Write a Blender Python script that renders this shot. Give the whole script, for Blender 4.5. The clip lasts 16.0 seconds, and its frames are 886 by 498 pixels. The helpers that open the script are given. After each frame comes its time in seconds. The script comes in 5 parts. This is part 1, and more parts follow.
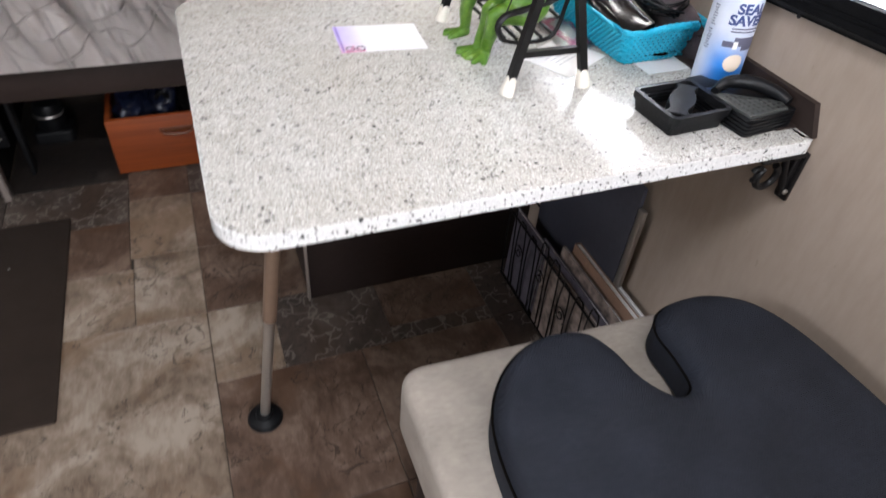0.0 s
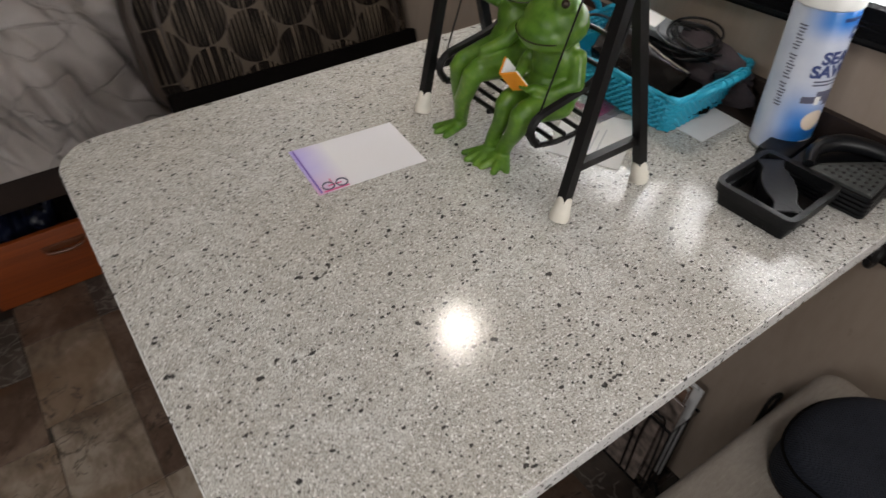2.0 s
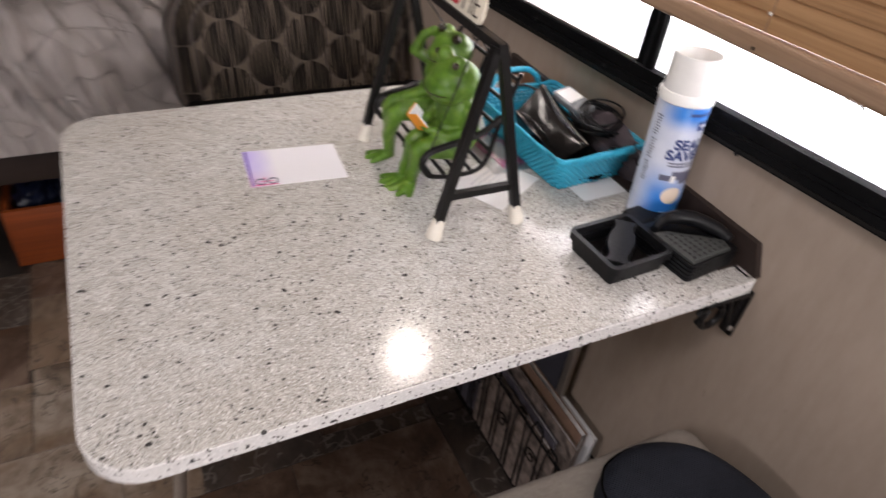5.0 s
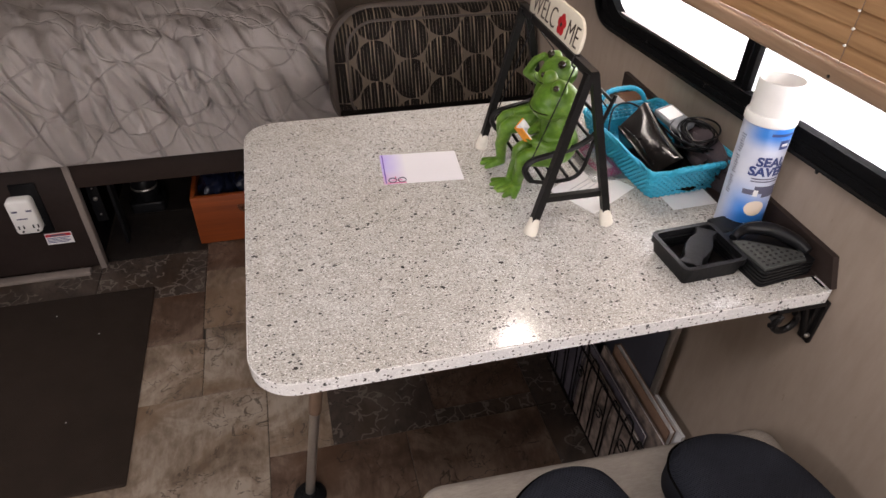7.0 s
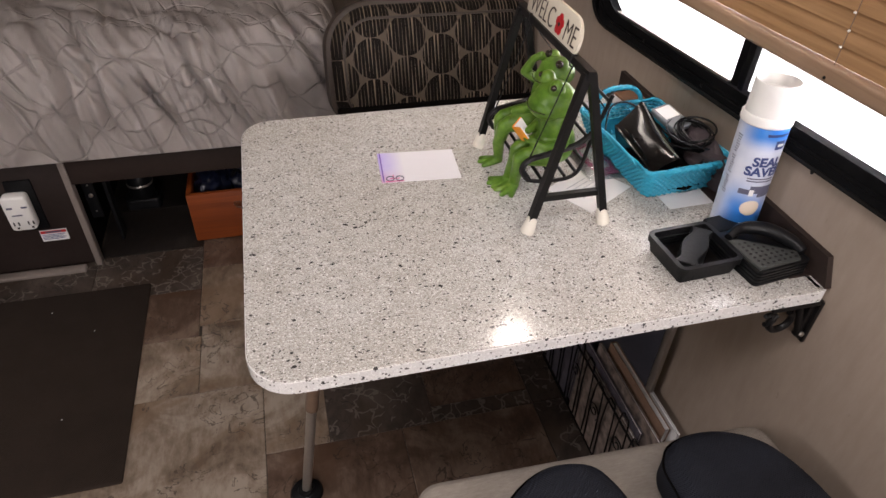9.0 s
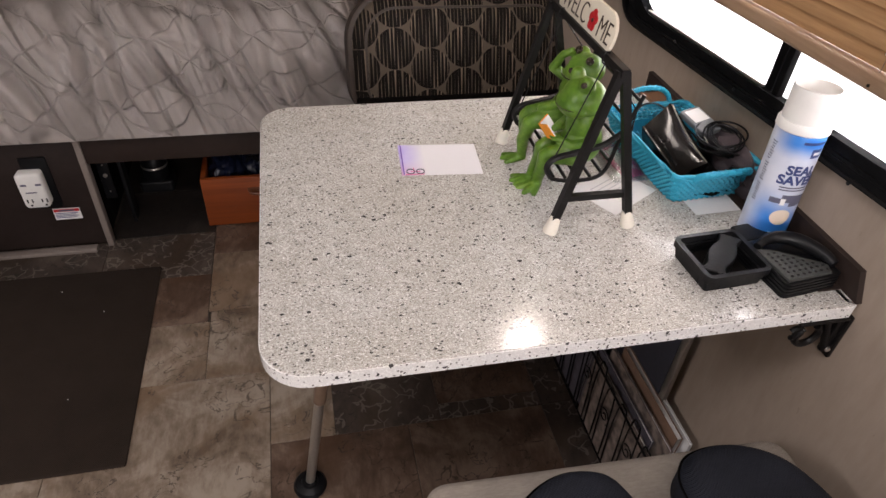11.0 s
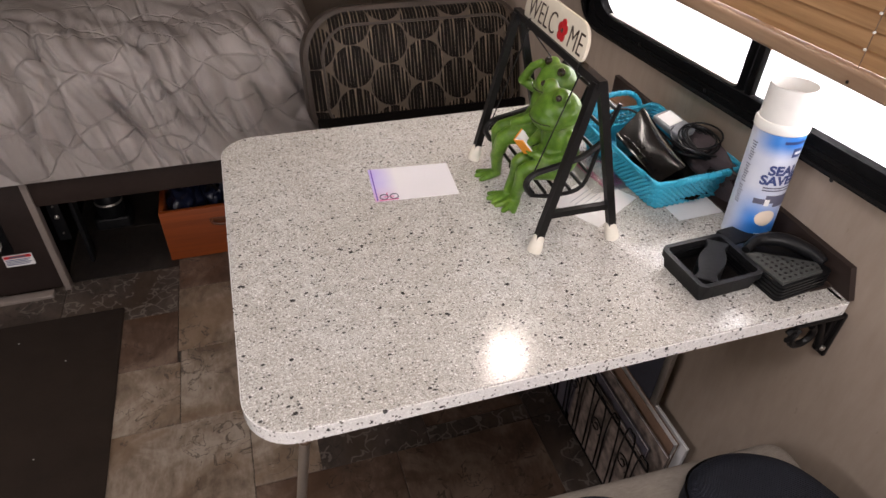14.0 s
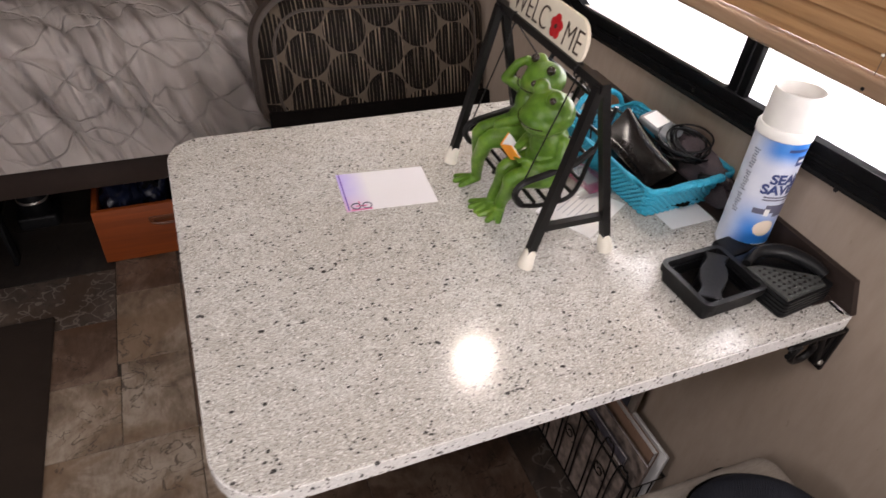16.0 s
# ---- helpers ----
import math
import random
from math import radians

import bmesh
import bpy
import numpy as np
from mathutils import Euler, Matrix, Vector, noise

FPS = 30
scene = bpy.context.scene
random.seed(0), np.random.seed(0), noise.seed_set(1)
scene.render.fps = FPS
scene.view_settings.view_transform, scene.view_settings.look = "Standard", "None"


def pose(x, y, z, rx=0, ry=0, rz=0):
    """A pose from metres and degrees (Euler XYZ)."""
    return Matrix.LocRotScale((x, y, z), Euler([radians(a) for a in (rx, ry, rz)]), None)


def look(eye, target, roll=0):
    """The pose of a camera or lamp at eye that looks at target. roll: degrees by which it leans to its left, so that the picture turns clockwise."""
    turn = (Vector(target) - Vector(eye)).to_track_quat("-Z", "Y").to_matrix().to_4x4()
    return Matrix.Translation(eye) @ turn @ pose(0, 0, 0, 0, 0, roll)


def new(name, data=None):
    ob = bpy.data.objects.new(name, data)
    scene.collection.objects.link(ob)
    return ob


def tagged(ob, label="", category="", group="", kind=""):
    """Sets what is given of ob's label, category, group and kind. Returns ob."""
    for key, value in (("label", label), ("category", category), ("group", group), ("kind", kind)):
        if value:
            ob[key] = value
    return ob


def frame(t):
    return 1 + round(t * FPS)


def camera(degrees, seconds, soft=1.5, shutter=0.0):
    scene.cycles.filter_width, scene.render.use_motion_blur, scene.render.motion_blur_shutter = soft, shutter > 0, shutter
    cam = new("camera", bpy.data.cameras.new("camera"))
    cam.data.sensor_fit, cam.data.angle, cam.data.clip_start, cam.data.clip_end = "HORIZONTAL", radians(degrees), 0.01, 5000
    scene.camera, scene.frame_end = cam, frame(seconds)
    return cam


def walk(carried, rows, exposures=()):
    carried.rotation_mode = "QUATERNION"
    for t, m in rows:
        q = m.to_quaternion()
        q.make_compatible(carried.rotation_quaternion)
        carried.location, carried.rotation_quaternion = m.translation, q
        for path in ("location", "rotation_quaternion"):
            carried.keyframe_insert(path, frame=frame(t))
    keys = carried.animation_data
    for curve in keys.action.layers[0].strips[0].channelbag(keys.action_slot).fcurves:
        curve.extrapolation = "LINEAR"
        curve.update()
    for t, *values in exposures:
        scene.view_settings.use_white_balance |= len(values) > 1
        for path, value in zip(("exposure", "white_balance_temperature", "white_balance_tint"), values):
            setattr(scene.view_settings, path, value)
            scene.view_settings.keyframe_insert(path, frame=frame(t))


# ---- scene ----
cam = camera(69.5, 16.0, shutter=0.5)
PATH = [
    (0, (0.41, 0.61, 1.141), (1.026, 1.973, -0.186), 5.5),
    (0.5, (0.402, 0.72, 1.156), (1.131, 2.056, -0.141), 2.8),
    (1, (0.397, 0.803, 1.157), (1.19, 2.096, -0.146), 3.4),
    (1.5, (0.431, 0.875, 1.144), (1.081, 2.188, -0.217), -0.8),
    (2, (0.407, 0.959, 1.151), (1.263, 2.137, -0.22), 1.3),
    (2.5, (0.369, 1.002, 1.156), (1.432, 1.971, -0.233), 7.0),
    (3, (0.39, 1.007, 1.155), (1.592, 1.82, -0.221), 10.9),
    (3.5, (0.428, 0.907, 1.177), (1.67, 1.685, -0.184), 12.9),
    (4, (0.482, 0.755, 1.203), (1.586, 1.807, -0.091), 10.3),
    (4.5, (0.458, 0.786, 1.2), (1.532, 1.879, -0.086), 11.8),
    (5, (0.486, 0.751, 1.208), (1.28, 2.102, -0.035), 7.7),
    (5.2, (0.489, 0.714, 1.236), (1.165, 2.132, -0.002), 7.0),
    (7.3, (0.477, 0.622, 1.286), (0.862, 2.127, 0.026), 1.3),
    (7.5, (0.476, 0.623, 1.287), (0.849, 2.12, 0.015), 1.1),
    (8, (0.477, 0.622, 1.289), (0.865, 2.115, 0.016), 1.4),
    (8.2, (0.477, 0.622, 1.289), (0.885, 2.117, 0.024), 1.4),
    (10.5, (0.469, 0.634, 1.285), (0.864, 2.133, 0.022), 3.7),
    (11, (0.465, 0.642, 1.277), (0.857, 2.132, 0.001), 4.2),
    (11.5, (0.462, 0.645, 1.277), (0.865, 2.123, -0.009), 4.0),
    (12, (0.466, 0.657, 1.272), (0.847, 2.135, -0.021), 2.1),
    (12.5, (0.469, 0.658, 1.278), (0.863, 2.148, 0.002), 1.9),
    (13, (0.471, 0.662, 1.279), (0.887, 2.154, 0.015), 2.2),
    (13.5, (0.47, 0.67, 1.277), (0.921, 2.155, 0.016), 2.5),
    (14, (0.456, 0.692, 1.274), (0.953, 2.167, 0.018), 2.2),
    (14.5, (0.436, 0.724, 1.269), (1.006, 2.161, 0.0), 3.8),
    (15, (0.411, 0.754, 1.262), (1.022, 2.15, -0.034), 4.3),
    (15.5, (0.385, 0.781, 1.26), (1.056, 2.144, -0.042), 5.7),
    (16, (0.436, 0.79, 1.254), (1.094, 2.173, -0.032), 5.8),
]
EXPOSURES = [(0.0, 0.68, 5900, 12), (0.5, 0.15, 6050, 11), (1.0, -0.28, 6400, 10), (1.5, -0.58, 6500, 9), (2.0, -0.48, 6400, 11), (2.5, -0.42, 6350, 14), (3.0, -0.28, 6200, 16), (3.5, -0.12, 6100, 17), (4.0, 0.0, 6200, 18), (4.5, 0.04, 6200, 18), (5.0, 0.02, 6450, 19), (7.5, 0.02, 6600, 19), (16.0, 0.02, 6600, 19)]
walk(cam, [(t, look(eye, target, roll)) for t, eye, target, roll in PATH], EXPOSURES)
LAMP = (0.962, 1.661, 1.423)
W_DINETTE, W_BEHIND, W_SIDE, W_OVERHEAD, W_PUCK, GLOW = 5.5, 37.0, 17.0, 11.0, 3.8, 3.2

# ---- world and light ----
world = bpy.data.worlds.new("world")
scene.world = world
world.use_nodes = True
sky = world.node_tree.nodes.new("ShaderNodeTexSky")
sky.sky_type, sky.sun_disc = "NISHITA", False
sky.sun_elevation, sky.sun_rotation = radians(48), radians(90)
world.node_tree.nodes["Background"].inputs[1].default_value = 0.12
world.node_tree.links.new(sky.outputs[0], world.node_tree.nodes["Background"].inputs[0])


def area(name, m, sx, sy, watts, col):
    l = bpy.data.lights.new(name, "AREA")
    l.shape, l.size, l.size_y, l.energy, l.color = "RECTANGLE", sx, sy, watts, col
    ob = new(name, l)
    ob.matrix_world = m
    return ob


# daylight through the dinette window; behind and beside the camera through assumed, unseen openings
area("daylight_dinette", look((1.30, 1.39, 1.0), (0.2, 1.39, 0.70)), 0.95, 0.25, W_DINETTE, (1.0, 0.99, 0.98))
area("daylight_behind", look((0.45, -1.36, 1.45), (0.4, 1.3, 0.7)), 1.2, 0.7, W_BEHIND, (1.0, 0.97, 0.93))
# added fill shining down through the ceiling; no vent is known there
area("overhead_fill", look((0.25, 0.55, 2.09), (0.25, 0.551, 0)), 0.34, 0.34, W_OVERHEAD, (1.0, 0.98, 0.96))
area("daylight_side", look((-2.16, 1.0, 1.68), (0.0, 1.1, 0.6)), 1.1, 0.5, W_SIDE, (1.0, 0.98, 0.95))
puck = bpy.data.lights.new("ceiling_puck", "SPOT")
puck.energy, puck.spot_size, puck.spot_blend, puck.shadow_soft_size, puck.color = W_PUCK, radians(150), 0.9, 0.03, (1.0, 0.93, 0.82)
new("ceiling_puck", puck).matrix_world = look((LAMP[0], LAMP[1], LAMP[2] - 0.02), (LAMP[0], LAMP[1], 0))


# ---- materials ----
def nodes(name, rough=0.6, metal=0.0, spec=0.5):
    m = bpy.data.materials.new(name)
    m.use_nodes = True
    t = m.node_tree
    b = t.nodes["Principled BSDF"]
    b.inputs["Roughness"].default_value = rough
    b.inputs["Metallic"].default_value = metal
    b.inputs["Specular IOR Level"].default_value = spec
    return m, t, b


def nd(t, kind, links=(), **props):
    """A node with its properties, and inputs given as (socket, value or output)."""
    n = t.nodes.new(kind)
    if "operation" in props:
        n.operation = props["operation"]
    if "feature" in props:
        n.feature = props["feature"]
    if "interpolation_type" in props:
        n.interpolation_type = props["interpolation_type"]
    for k, v in links:
        if isinstance(v, bpy.types.NodeSocket):
            t.links.new(v, n.inputs[k])
        else:
            n.inputs[k].default_value = v
    return n


def mth(t, op, a, b=0.0, c=0.0):
    n = t.nodes.new("ShaderNodeMath")
    n.operation = op
    for i, v in enumerate((a, b, c)):
        if isinstance(v, bpy.types.NodeSocket):
            t.links.new(v, n.inputs[i])
        else:
            n.inputs[i].default_value = v
    return n.outputs[0]


def mixc(t, fac, a, b, blend="MIX"):
    n = t.nodes.new("ShaderNodeMix")
    n.data_type, n.blend_type = "RGBA", blend
    for i, v in ((0, fac), (6, a), (7, b)):
        if isinstance(v, bpy.types.NodeSocket):
            t.links.new(v, n.inputs[i])
        elif i == 0:
            n.inputs[i].default_value = v
        else:
            n.inputs[i].default_value = (*v, 1)
    return n.outputs[2]


def ramp(t, fac, stops):
    n = t.nodes.new("ShaderNodeValToRGB")
    e = n.color_ramp.elements
    while len(e) < len(stops):
        e.new(0.5)
    for el, (p, c) in zip(e, stops):
        el.position, el.color = p, (*c, 1)
    t.links.new(fac, n.inputs[0])
    return n.outputs[0]


def coords(t, kind="Object"):
    return t.nodes.new("ShaderNodeTexCoord").outputs[kind]


def nz(t, vec, scale, detail=3.0, rough=0.55, dist=0.0):
    return nd(t, "ShaderNodeTexNoise", (("Vector", vec), ("Scale", scale), ("Detail", detail), ("Roughness", rough), ("Distortion", dist))).outputs[0]


def bump(t, b, height, strength=0.3, dist=0.001):
    n = nd(t, "ShaderNodeBump", (("Strength", strength), ("Distance", dist), ("Height", height)))
    t.links.new(n.outputs[0], b.inputs["Normal"])


def stretch(t, vec, s):
    return nd(t, "ShaderNodeVectorMath", (("Vector", vec), (1, s)), operation="MULTIPLY").outputs[0]


def plain(name, col, rough=0.5, vary=0.25, grain=90.0, relief=0.15, metal=0.0, spec=0.5, big=9.0):
    """Paint, plastic or metal with wear at two scales."""
    m, t, b = nodes(name, rough, metal, spec)
    v = coords(t)
    a, g = nz(t, v, big, 4), nz(t, v, grain, 3)
    f = mth(t, "ADD", mth(t, "MULTIPLY", a, 0.6), mth(t, "MULTIPLY", g, 0.4))
    lo, hi = [c * (1 - vary) for c in col], [min(1, c * (1 + vary)) for c in col]
    t.links.new(ramp(t, f, ((0.3, lo), (0.7, hi))), b.inputs["Base Color"])
    t.links.new(mth(t, "ADD", mth(t, "MULTIPLY", a, 0.24), max(0.02, rough - 0.12)), b.inputs["Roughness"])
    if relief:
        bump(t, b, g, relief, 0.0008)
    return m


def weave(name, col, pitch, rough=0.85, vary=0.3, relief=0.5):
    """Cloth: a fine crossed weave with a slow change of tone."""
    m, t, b = nodes(name, rough, 0, 0.25)
    v = coords(t)
    s = nd(t, "ShaderNodeSeparateXYZ", ((0, v),))
    k = 2 * math.pi / pitch
    wx = mth(t, "SINE", mth(t, "MULTIPLY", s.outputs[0], k))
    wy = mth(t, "SINE", mth(t, "MULTIPLY", mth(t, "ADD", s.outputs[1], s.outputs[2]), k))
    w = mth(t, "MULTIPLY", wx, wy)
    a = nz(t, v, 14, 4)
    g = nz(t, stretch(t, v, (90, 420, 420)), 1.0, 2)
    f = mth(t, "ADD", mth(t, "ADD", mth(t, "MULTIPLY", a, 0.5), mth(t, "MULTIPLY", g, 0.35)), mth(t, "MULTIPLY", w, 0.12))
    lo, hi = [c * (1 - vary) for c in col], [min(1, c * (1 + vary)) for c in col]
    t.links.new(ramp(t, f, ((0.25, lo), (0.7, hi))), b.inputs["Base Color"])
    bump(t, b, mth(t, "ADD", w, mth(t, "MULTIPLY", g, 1.0)), relief, 0.0006)
    return m


def m_laminate(name="speckled_laminate", lift=0.0):
    m, t, b = nodes(name, 0.14, 0, 0.42)
    v = coords(t)
    flow = stretch(t, v, (1.0, 1.4, 1.0))
    warm, soft = nz(t, v, 5, 3), nz(t, flow, 210, 4, 0.72)
    base = mixc(t, ramp(t, warm, ((0.35, (0, 0, 0)), (0.65, (1, 1, 1)))), (0.585, 0.572, 0.52), (0.68, 0.685, 0.655))
    base = mixc(t, ramp(t, nz(t, flow, 38, 3, 0.6), ((0.40, (0.5, 0.5, 0.5)), (0.60, (0, 0, 0)))), base, (0.475, 0.455, 0.41))
    base = mixc(t, ramp(t, soft, ((0.40, (0.62, 0.62, 0.62)), (0.56, (0, 0, 0)))), base, (0.40, 0.365, 0.32))
    fine = nz(t, flow, 640, 3, 0.75)
    base = mixc(t, ramp(t, fine, ((0.42, (0.80, 0.80, 0.80)), (0.50, (0, 0, 0)))), base, (0.22, 0.20, 0.18))
    base = mixc(t, ramp(t, nz(t, flow, 380, 2), ((0.58, (0, 0, 0)), (0.66, (0.85, 0.85, 0.85)))), base, (0.90, 0.89, 0.87))
    base = mixc(t, lift, base, (0.88, 0.87, 0.86))
    for scale, size, share, tone in ((70, 0.23, 0.55, (0.016, 0.015, 0.016)), (125, 0.29, 0.36, (0.035, 0.032, 0.032)), (230, 0.36, 0.36, (0.10, 0.09, 0.082))):
        jitter = stretch(t, nd(t, "ShaderNodeTexNoise", (("Vector", v), ("Scale", scale * 2.2))).outputs["Color"], (0.6 / scale,) * 3)
        wob = nd(t, "ShaderNodeVectorMath", ((0, flow), (1, jitter)), operation="ADD")
        vo = nd(t, "ShaderNodeTexVoronoi", (("Vector", wob.outputs[0]), ("Scale", scale)))
        pick = nd(t, "ShaderNodeSeparateColor", ((0, vo.outputs["Color"]),))
        r = mth(t, "MULTIPLY", pick.outputs[1], size)
        spot = mth(t, "MULTIPLY", mth(t, "LESS_THAN", vo.outputs["Distance"], r), mth(t, "GREATER_THAN", pick.outputs[0], share))
        base = mixc(t, mth(t, "MULTIPLY", spot, 0.92), base, tone)
    t.links.new(base, b.inputs["Base Color"])
    t.links.new(mth(t, "ADD", mth(t, "MULTIPLY", soft, 0.09), 0.115), b.inputs["Roughness"])
    bump(t, b, nz(t, v, 160, 2), 0.04, 0.0004)
    return m


def m_stone(name, lo, mid, hi, vein=0.0, veincol=(0.3, 0.27, 0.23)):
    """Printed slate vinyl: cloudy tones, cracks and scuffs, each tile shifted by its own random."""
    m, t, b = nodes(name, 0.42, 0, 0.4)
    v = coords(t)
    rnd = t.nodes.new("ShaderNodeObjectInfo").outputs["Random"]
    off = nd(t, "ShaderNodeCombineXYZ", ((0, mth(t, "MULTIPLY", rnd, 17.0)), (1, mth(t, "MULTIPLY", rnd, 9.0))))
    p = nd(t, "ShaderNodeVectorMath", ((0, v), (1, off.outputs[0])), operation="ADD").outputs[0]
    a, g = nz(t, p, 8, 6, 0.6, 0.8), nz(t, stretch(t, p, (70, 28, 30)), 1.0, 5, 0.65)
    f = mth(t, "ADD", mth(t, "MULTIPLY", a, 0.72), mth(t, "MULTIPLY", g, 0.3))
    col = ramp(t, f, ((0.40, lo), (0.5, mid), (0.61, hi)))
    rust = ramp(t, nz(t, p, 5.5, 4, 0.6, 0.6), ((0.5, (0, 0, 0)), (0.64, (0.7, 0.7, 0.7))))
    col = mixc(t, rust, col, (mid[0] * 0.75, mid[1] * 0.58, mid[2] * 0.42))
    crack = nd(t, "ShaderNodeTexNoise", (("Vector", stretch(t, p, (13, 17, 13))), ("Scale", 1.0), ("Detail", 4.0), ("Distortion", 1.2))).outputs[0]
    line = mth(t, "LESS_THAN", mth(t, "ABSOLUTE", mth(t, "SUBTRACT", crack, 0.5)), 0.011)
    line = mth(t, "MULTIPLY", line, mth(t, "GREATER_THAN", nz(t, p, 6, 1), 0.5))
    col = mixc(t, mth(t, "MULTIPLY", line, 0.75), col, [c * 0.3 for c in lo])
    if vein:
        vo = nd(t, "ShaderNodeTexVoronoi", (("Vector", nd(t, "ShaderNodeVectorMath", ((0, p), (1, stretch(t, nd(t, "ShaderNodeTexNoise", (("Vector", p), ("Scale", 22.0))).outputs["Color"], (0.06,) * 3))), operation="ADD").outputs[0]), ("Scale", 26.0)), feature="DISTANCE_TO_EDGE")
        web = mth(t, "MULTIPLY", mth(t, "LESS_THAN", vo.outputs["Distance"], 0.045), mth(t, "GREATER_THAN", nz(t, p, 9, 3), 0.5))
        col = mixc(t, mth(t, "MULTIPLY", web, vein), col, veincol)
    col = mixc(t, 0.18, col, mixc(t, rnd, [c * 0.55 for c in mid], [min(1, c * 1.35) for c in mid]), "MIX")
    t.links.new(col, b.inputs["Base Color"])
    t.links.new(mth(t, "ADD", mth(t, "MULTIPLY", a, 0.25), 0.32), b.inputs["Roughness"])
    bump(t, b, mth(t, "ADD", g, mth(t, "MULTIPLY", line, -1.0)), 0.55, 0.0018)
    return m


def m_blanket():
    m, t, b = nodes("quilted_satin", 0.29, 0, 0.5)
    uv = coords(t, "UV")
    s = nd(t, "ShaderNodeSeparateXYZ", ((0, uv),))
    u, v = s.outputs[0], s.outputs[1]
    wob = mth(t, "MULTIPLY", mth(t, "SUBTRACT", nz(t, uv, 5, 2), 0.5), 0.12)
    total = None
    for k, (length, amp, pitch, ph, sl) in enumerate(((0.34, 0.055, 0.135, 0.0, 0.15), (0.34, 0.055, 0.135, 3.1, -0.12), (0.62, 0.07, 0.30, 1.3, 0.3))):
        w = mth(t, "MULTIPLY", mth(t, "SINE", mth(t, "ADD", mth(t, "MULTIPLY", u, 2 * math.pi / length), ph)), amp)
        y = mth(t, "ADD", mth(t, "ADD", v, w), mth(t, "ADD", wob, mth(t, "MULTIPLY", u, sl)))
        d = mth(t, "ABSOLUTE", mth(t, "SUBTRACT", mth(t, "FRACT", mth(t, "DIVIDE", y, pitch)), 0.5))
        l = nd(t, "ShaderNodeMapRange", ((0, mth(t, "MULTIPLY", d, pitch)), (1, 0.001), (2, 0.0042), (3, 1.0), (4, 0.0)), interpolation_type="SMOOTHSTEP").outputs[0]
        total = l if total is None else mth(t, "MAXIMUM", total, l)
    a = nz(t, uv, 8, 4)
    col = mixc(t, a, (0.50, 0.45, 0.422), (0.70, 0.64, 0.605))
    col = mixc(t, mth(t, "MULTIPLY", total, 0.07), col, (0.20, 0.165, 0.14))
    t.links.new(col, b.inputs["Base Color"])
    thread = nz(t, stretch(t, uv, (600, 90, 1)), 1.0, 2)
    h = mth(t, "ADD", mth(t, "MULTIPLY", total, -0.9), mth(t, "ADD", mth(t, "MULTIPLY", thread, 0.12), mth(t, "MULTIPLY", nz(t, uv, 26, 3, 0.6), 0.4)))
    # gathered folds on the hanging front, fading out on the top
    skew = nd(t, "ShaderNodeCombineXYZ", ((0, mth(t, "MULTIPLY", mth(t, "ADD", u, mth(t, "MULTIPLY", v, 0.35)), 9.5)), (1, mth(t, "MULTIPLY", v, 2.4)))).outputs[0]
    n = nz(t, skew, 1.0, 2, 0.5, 0.6)
    valley = nd(t, "ShaderNodeMapRange", ((0, mth(t, "ABSOLUTE", mth(t, "SUBTRACT", n, 0.5))), (1, 0.0), (2, 0.085), (3, 0.0), (4, 1.0)), interpolation_type="SMOOTHSTEP").outputs[0]
    fade = nd(t, "ShaderNodeMapRange", ((0, v), (1, 0.30), (2, 0.52), (3, 1.0), (4, 0.25))).outputs[0]
    folds = mth(t, "MULTIPLY", mth(t, "ADD", valley, mth(t, "MULTIPLY", n, 1.5)), fade)
    bump(t, b, mth(t, "ADD", h, mth(t, "MULTIPLY", folds, 3.1)), 0.85, 0.004)
    return m


